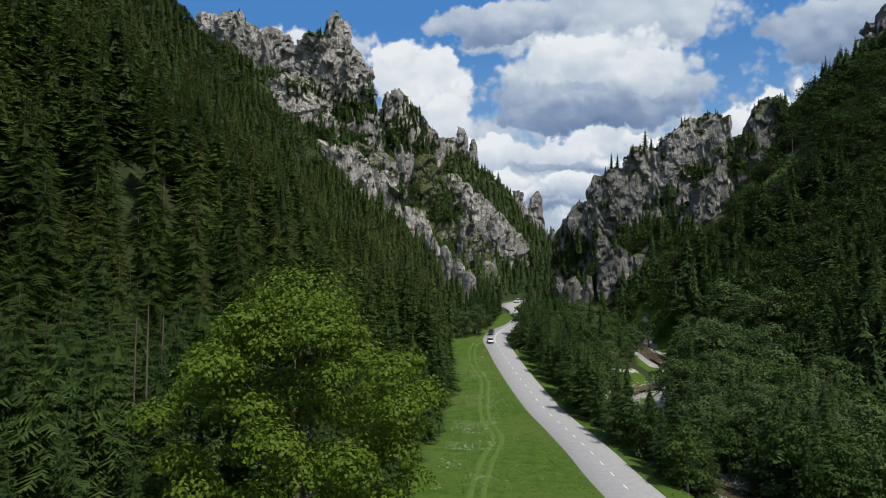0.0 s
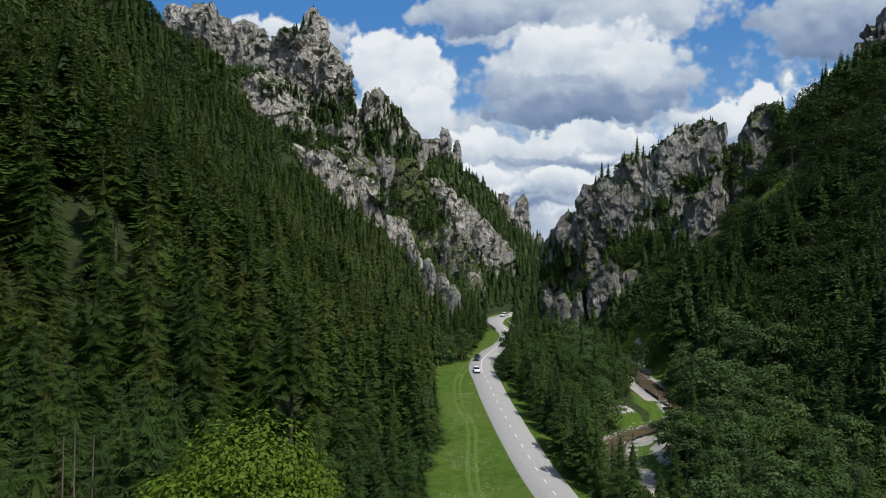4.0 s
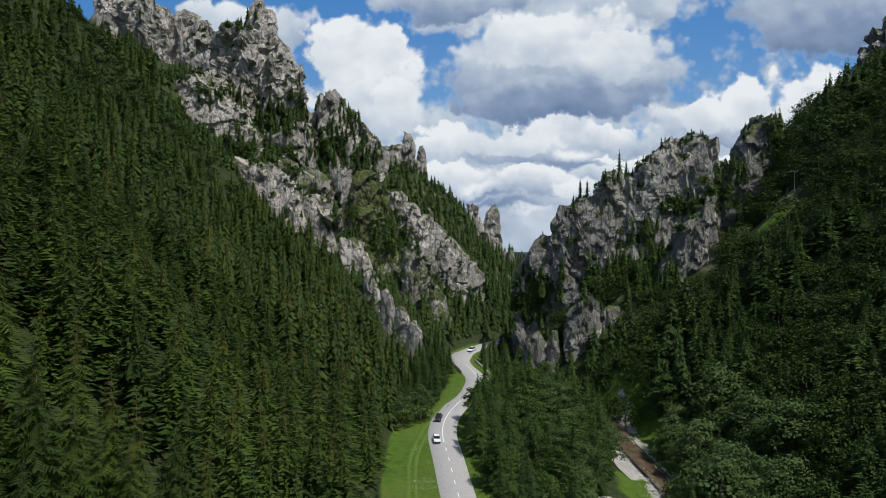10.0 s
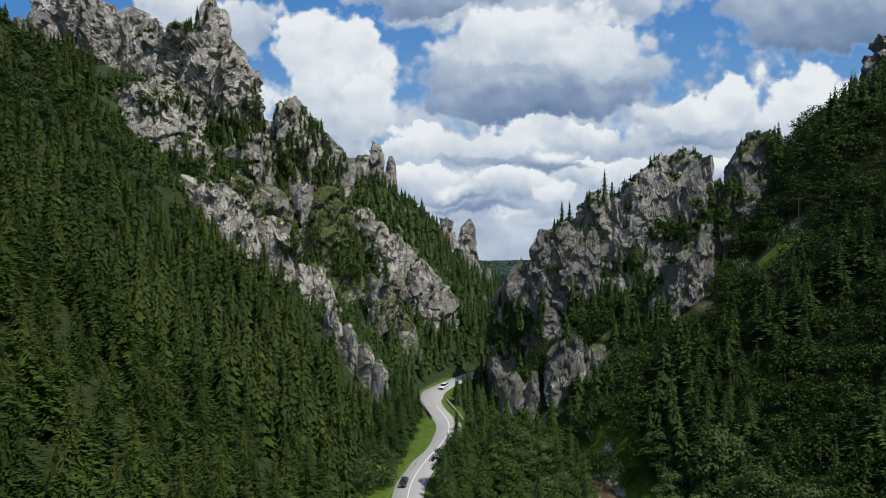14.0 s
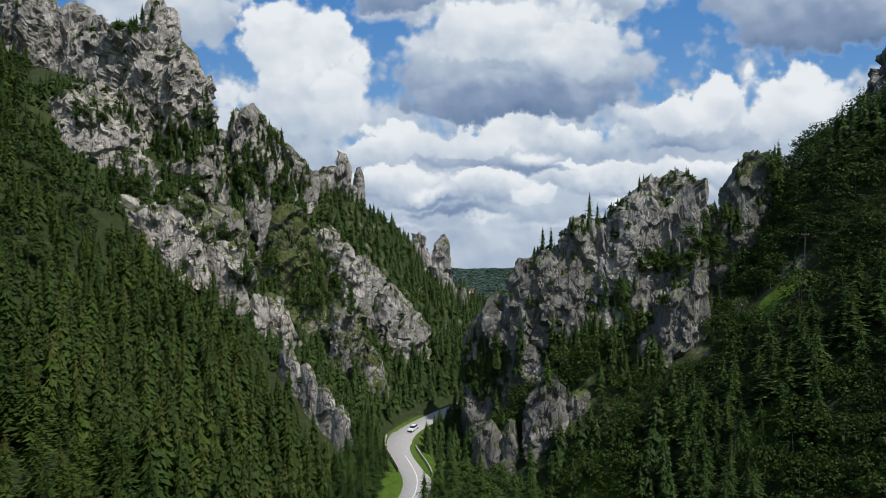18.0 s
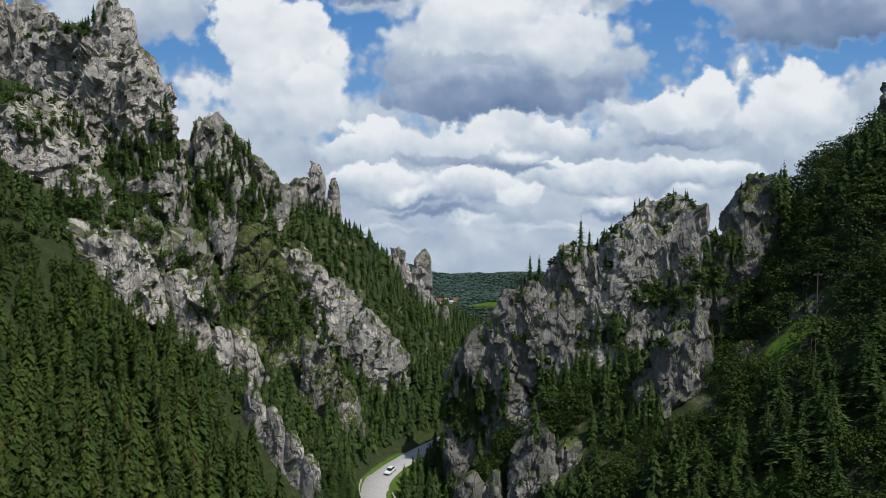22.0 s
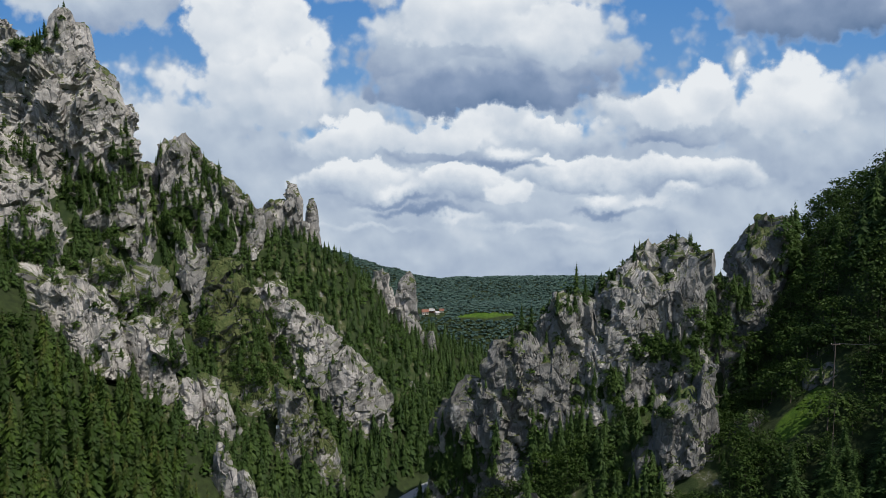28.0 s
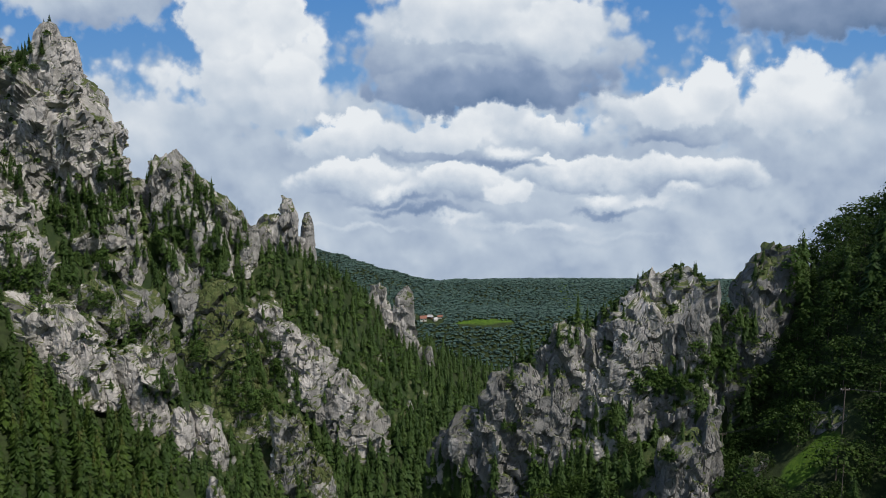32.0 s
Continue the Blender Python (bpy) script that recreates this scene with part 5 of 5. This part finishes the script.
# single spruces on the skyline of the crags
ridge_spruce = thing("ridge_spruce", spruce(95, 20, 7, 3, 0.22, 0.04, 0.35), BARK, FIR, "lone slender spruce on a rock crest", group="spruces on the crests")
for x, y, h in ((43.5, 318, 5.5), (45, 319, 4.5), (50, 318, 3.5), (54, 318, 5), (57, 317, 4.5), (14.5, 314, 8), (17, 315, 9), (12, 312, 6), (28.5, 316, 9), (31, 317, 7.5), (37, 317, 4.5), (-100, 346, 7), (74, 318, 4.5)):
    hit = rock_tree.ray_cast(Vector((x, y, 300)), Vector((0, 0, -1)))
    z = hit[0].z if hit[0] is not None else float(ground([x], [y])[0])
    m = Matrix.LocRotScale((x, y, z - 0.4), Euler((0, 0, x)), (h, h, h))
    if "ridge" in started:
        q = ridge_spruce.scale
        copy_thing(ridge_spruce, m @ Matrix.Diagonal((1 / q.x, 1 / q.y, 1 / q.z, 1)))
    else:
        started["ridge"] = True
        ridge_spruce.matrix_basis = m


# ---- vehicles on the road ----
def on_road(y, off):
    x0, x1 = smooth_along(ROAD, np.array([y - 0.5, y + 0.5]), 5)
    z0, z1 = smooth_along(FLOOR, np.array([y - 2, y + 2]), 10)
    a = math.atan2(x0 - x1, 1.0)
    x = float((x0 + x1) / 2 + off * math.cos(a))
    return Matrix.Translation((x, y + off * math.sin(a), float((z0 + z1) / 2) + 0.16)) @ Matrix.Rotation(a, 4, "Z") @ Matrix.Rotation(math.atan2(z1 - z0, 4), 4, "X")


GLASS_DARK = plain("car_glass", (0.02, 0.025, 0.03), 0.08, 0.0, 2.0, 0.1)
TYRE = plain("tyre_rubber", (0.025, 0.025, 0.026), 0.9)
RIM = plain("wheel_rim", (0.45, 0.45, 0.46), 0.35, 0.8)
LAMP = plain("lamp_glass", (0.75, 0.76, 0.78), 0.15)
TAIL = plain("tail_lamp", (0.35, 0.02, 0.02), 0.25)


def car(label, paint, m):
    """A family car facing down the valley (-y)."""
    root = tagged(new("car"), label, "car", "cars on the road")
    bm = bmesh.new()
    prof = [(-2.15, 0.32), (-2.2, 0.62), (-2.0, 0.86), (-1.05, 0.98), (1.7, 1.02), (2.12, 0.92), (2.15, 0.34)]
    vs = [[bm.verts.new((sx * (0.9 - 0.06 * (z > 0.8)), y, z)) for y, z in prof] for sx in (-1, 1)]
    for i in range(len(prof)):
        j = (i + 1) % len(prof)
        bm.faces.new((vs[0][i], vs[0][j], vs[1][j], vs[1][i]))
    bm.faces.new(vs[0][::-1]), bm.faces.new(vs[1])
    bmesh.ops.recalc_face_normals(bm, faces=bm.faces)
    bmesh.ops.bevel(bm, geom=list(bm.edges), offset=0.06, segments=2, affect="EDGES")
    body = part("body", bm, paint, root)
    bm = bmesh.new()
    prof = [(-1.0, 0.97), (-0.35, 1.44), (1.1, 1.46), (1.75, 1.02)]
    vs = [[bm.verts.new((sx * (0.82 if z < 1.2 else 0.64), y, z)) for y, z in prof] for sx in (-1, 1)]
    for i in range(len(prof)):
        j = (i + 1) % len(prof)
        bm.faces.new((vs[0][i], vs[0][j], vs[1][j], vs[1][i]))
    bm.faces.new(vs[0][::-1]), bm.faces.new(vs[1])
    bmesh.ops.recalc_face_normals(bm, faces=bm.faces)
    part("windows", bm, GLASS_DARK, root, "dark car windows")
    part("roof", box(bmesh.new(), (1.26, 1.42, 0.05), (0, 0.38, 1.47), 0.02), paint, root)
    for sx in (-1, 1):
        for y in (-1.3, 1.35):
            bm = bmesh.new()
            bmesh.ops.create_cone(bm, cap_ends=True, segments=20, radius1=0.33, radius2=0.33, depth=0.22, matrix=Matrix.Translation((sx * 0.80, y, 0.33)) @ Matrix.Rotation(math.pi / 2, 4, "Y"))
            wheel = part("wheel", bm, TYRE, root)
            bm = bmesh.new()
            bmesh.ops.create_cone(bm, cap_ends=True, segments=16, radius1=0.2, radius2=0.17, depth=0.03, matrix=Matrix.Translation((sx * 0.92, y, 0.33)) @ Matrix.Rotation(sx * math.pi / 2, 4, "Y"))
            part("rim", bm, RIM, wheel)
        part("headlight", box(bmesh.new(), (0.36, 0.08, 0.16), (sx * 0.62, -2.16, 0.68), 0.03), LAMP, root, "clear headlight")
        part("tail_light", box(bmesh.new(), (0.28, 0.06, 0.18), (sx * 0.66, 2.13, 0.80), 0.03), TAIL, root, "red tail light")
        part("mirror", box(bmesh.new(), (0.18, 0.1, 0.13), (sx * 0.98, -0.75, 1.02), 0.03), paint, root)
    part("bumper", box(bmesh.new(), (1.7, 0.14, 0.22), (0, -2.18, 0.42), 0.05), TYRE, root)
    root.matrix_basis = m
    return root


car("white family car driving down the valley road", plain("white_car_paint", (0.78, 0.78, 0.78), 0.3), on_road(233, -1.8))
car("dark grey car driving on the valley road", plain("dark_car_paint", (0.03, 0.033, 0.04), 0.25), on_road(249, -1.8))
car("white car farther up the gorge road", plain("white_van_paint", (0.74, 0.74, 0.73), 0.35), on_road(318, 1.8))

# ---- bridge parapets in the gorge ----
for side, y0, y1 in ((-1, 292, 312), (1, 288, 304)):
    wall = tagged(new("bridge_parapet"), "weathered concrete parapet beside the gorge road", "parapet", "bridge parapets")
    wall.location = (float(smooth_along(ROAD, np.array([y0]), 5)[0]), y0, float(smooth_along(FLOOR, np.array([y0]), 10)[0]))
    for y in np.arange(y0, y1, 2.0):
        m = on_road(y + 1.0, side * 4.3)
        bm = box(bmesh.new(), (0.32, 1.94, 1.0), (0, 0, 0.35), 0.04)
        bmesh.ops.transform(bm, matrix=Matrix.Translation(-wall.location) @ m, verts=bm.verts)
        part("panel", bm, CONCRETE, wall)

# ---- hamlet on the far hill ----
PLASTER = plain("house_plaster", (0.72, 0.69, 0.62), 0.9)
TILE = plain("roof_tiles", (0.26, 0.12, 0.08), 0.8, 0, 6.0)
PALE_ROOF = plain("sheet_roof", (0.50, 0.48, 0.46), 0.5)
WOOD = plain("house_timber", (0.16, 0.09, 0.05), 0.85)


def house(x, y, w, d, h, roof_mat, wall_mat, turn, label):
    root = tagged(new("house"), label, "house", "houses of the hamlet")
    part("walls", box(bmesh.new(), (w, d, h), (0, 0, h / 2 - 0.2), 0.03), wall_mat, root)
    bm = bmesh.new()
    e = 0.25
    a = [bm.verts.new(p) for p in ((-w / 2 - e, -d / 2 - e, h - 0.25), (w / 2 + e, -d / 2 - e, h - 0.25), (w / 2 + e, d / 2 + e, h - 0.25), (-w / 2 - e, d / 2 + e, h - 0.25), (-w / 2 - e, 0, h + d * 0.5), (w / 2 + e, 0, h + d * 0.5))]
    for f in ((0, 1, 5, 4), (2, 3, 4, 5), (0, 4, 3), (1, 2, 5), (3, 2, 1, 0)):
        bm.faces.new([a[k] for k in f])
    part("roof", bm, roof_mat, root)
    for k in (-0.28, 0.28):
        part("window", box(bmesh.new(), (w * 0.16, 0.06, h * 0.3), (k * w, -d / 2 - 0.02, h * 0.5), 0.01), GLASS_DARK, root)
    part("door", box(bmesh.new(), (w * 0.14, 0.06, h * 0.5), (0, -d / 2 - 0.02, h * 0.25 - 0.1), 0.01), WOOD, root)
    root.matrix_basis = pose(x, y, float(ground([x], [y])[0]), 0, 0, turn)
    return root


for x, y, w, roof_mat, wall_mat, turn, label in (
    (-19.5, 486, 3.0, TILE, PLASTER, 12, "pale farmhouse with a dark red roof on the hill"),
    (-16.2, 488, 2.2, PALE_ROOF, WOOD, -20, "timber barn with a pale sheet roof on the hill"),
    (-13.6, 486.5, 1.8, PALE_ROOF, PLASTER, 30, "small white cottage with a grey roof on the hill"),
    (-11.4, 488, 2.0, TILE, PLASTER, 5, "small plastered house with a red roof on the hill"),
    (19, 462, 2.0, PALE_ROOF, PLASTER, 8, "lone white cottage low on the far hillside"),
):
    house(x, y, w, w * 0.7, w * 0.5, roof_mat, wall_mat, turn, label)

# ---- power line on the shaded slope ----
STEEL = plain("dark_cable", (0.06, 0.06, 0.06), 0.6, 0.3)
poles = []
for x, y in ((76, 279), (104, 262), (60, 300)):
    z = float(ground([x], [y])[0])
    root = tagged(new("utility_pole"), "weathered wooden pole of a power line in the woods", "utility pole", "power line")
    tv, tf = tube([(0, 0, -0.5), (0, 0, 9.5)], [0.16, 0.10], 8)
    part("post", mesh("post", tv, tf, [GREYBARK], True), GREYBARK, root)
    part("crossarm", box(bmesh.new(), (1.8, 0.12, 0.14), (0, 0, 9.0), 0.02), GREYBARK, root)
    for k in (-0.8, 0, 0.8):
        part("insulator", box(bmesh.new(), (0.09, 0.09, 0.22), (k, 0, 9.17), 0.03), LAMP, root)
    root.location = (x, y, z)
    poles.append(Vector((x, y, z + 9.25)))
for a, b in ((poles[0], poles[1]), (poles[0], poles[2])):
    for k in (-0.8, 0, 0.8):
        cable = bpy.data.curves.new("power_cable", "CURVE")
        cable.dimensions, cable.bevel_depth = "3D", 0.025
        cable.materials.append(STEEL)
        sp = cable.splines.new("POLY")
        sp.points.add(12)
        for i in range(13):
            t = i / 12
            q = a.lerp(b, t)
            sp.points[i].co = (q.x + k, q.y, q.z - 1.6 * 4 * t * (1 - t), 1)
        tagged(new("power_cable", cable), "thin dark cable sagging between wooden poles", "cable", "power line")

# ---- white plate on the rock, bare trunks at the forest edge ----
hit = rock_tree.ray_cast(Vector((-51.7, 290, 46.1)), Vector((0, 1, 0)))
plate_y = hit[0].y if hit[0] is not None else 322
plate = tagged(new("rock_plaque", None), "small white plate fixed to the cliff", "plaque")
plate.location = (-51.7, plate_y - 0.15, 46.1)
part("plate", box(bmesh.new(), (1.5, 0.12, 0.9), (0, 0, 0), 0.03), PAINT, plate)
part("bracket", box(bmesh.new(), (0.2, 0.8, 0.2), (0, 0.4, 0), 0.02), STEEL, plate)

r = np.random.default_rng(101)


def snag(seed):
    q = np.random.default_rng(seed)
    tv, tf = tube([(0, 0, 0), (0.004, 0, 0.35), (0.0, 0.004, 0.7), (0.003, 0, 1.0)], [0.008, 0.007, 0.005, 0.002], 6)
    V, F, n = [tv], [tf], len(tv)
    for k in range(16):
        h, a, l = q.uniform(0.35, 0.97), q.uniform(0, 6.28), q.uniform(0.02, 0.07)
        v, f = tube([(0, 0, h), (l * math.cos(a), l * math.sin(a), h - 0.25 * l)], [0.002, 0.0006], 3)
        V.append(v), F.append(f + n)
        n += len(v)
    return np.concatenate(V), np.concatenate(F)


dead = tagged(new("dead_spruce"), "bare grey trunk of a dead spruce", "dead tree", "bare trunks at the forest edge")
sv, sf = snag(3)
part("trunk", mesh("trunk", sv, sf[:36], [GREYBARK], True), GREYBARK, dead)
part("twigs", mesh("twigs", sv, sf[36:], [GREYBARK]), GREYBARK, dead)
spots = [(-50, 80, 24), (-48.6, 81, 23), (-54, 84, 22), (-41, 104, 20), (60, 262, 11), (71, 268, 12), (52, 254, 10)]
for i, (x, y, h) in enumerate(spots):
    m = Matrix.LocRotScale((x, y, float(ground([x], [y])[0]) - 0.3), Euler((0, 0, i * 1.3)), (h, h, h))
    if i == 0:
        dead.matrix_basis = m
    else:
        q = dead.scale
        copy_thing(dead, m @ Matrix.Diagonal((1 / q.x, 1 / q.y, 1 / q.z, 1)))

# ---- tufts and flowers of the meadow ----
n = 9000
y = r.uniform(92, 262, n) ** 1.0
lo, hi = foot_left(y) + 0.5, smooth_along(ROAD, y) + 8
lo = np.maximum(lo, -0.10 * y - 9)
x = lo + (hi - lo) * r.random(n)
ok = clear_of_road(x, y, 4.4)
x, y = x[ok], y[ok]
a, hgt, w = r.uniform(0, 6.28, len(x)), r.uniform(0.05, 0.16, len(x)), r.uniform(0.08, 0.22, len(x))
z = ground(x, y)
V = np.stack([np.stack([x - w * np.cos(a), y - w * np.sin(a), z - 0.02], 1), np.stack([x + w * np.cos(a), y + w * np.sin(a), z - 0.02], 1), np.stack([x + r.normal(0, 0.1, len(x)), y + r.normal(0, 0.1, len(x)), z + hgt], 1)], 1)
GRASS = leaf_material("grass_blades", (0.080, 0.160, 0.016), (0.100, 0.185, 0.020), (0.140, 0.215, 0.034), uneven=0.05)
tufts = new("grass_tufts", mesh("grass_tufts", V.reshape(-1, 3), np.arange(len(x) * 3).reshape(-1, 3), [GRASS], False, {"tint": np.repeat(r.random(len(x)), 3)}))
tagged(tufts, "uneven tufts of long meadow grass", "grass", kind="stuff")
n = 5000
y = r.uniform(92, 240, n)
x = np.maximum(foot_left(y) + 0.5, -0.10 * y - 9) + np.abs(r.normal(0, 5.0, n))
ok = (x < smooth_along(ROAD, y) - 4.5) & (vnoise(np.stack([x * 0.16, y * 0.16, x * 0], 1)) > 0.5)
x, y = x[ok], y[ok]
a, w, z = r.uniform(0, 6.28, len(x)), r.uniform(0.05, 0.13, len(x)), ground(x, y) + r.uniform(0.3, 0.6, len(x))
V = np.stack([np.stack([x + w * np.cos(a + k), y + w * np.sin(a + k), z + 0.03 * math.cos(k)], 1) for k in (0, 2.1, 4.2)], 1)
UMBEL = plain("white_umbels", (0.62, 0.64, 0.52), 0.9)
flowers = new("meadow_flowers", mesh("meadow_flowers", V.reshape(-1, 3), np.arange(len(x) * 3).reshape(-1, 3), [UMBEL]))
tagged(flowers, "scattered white umbels in the meadow", "flowers", kind="stuff")
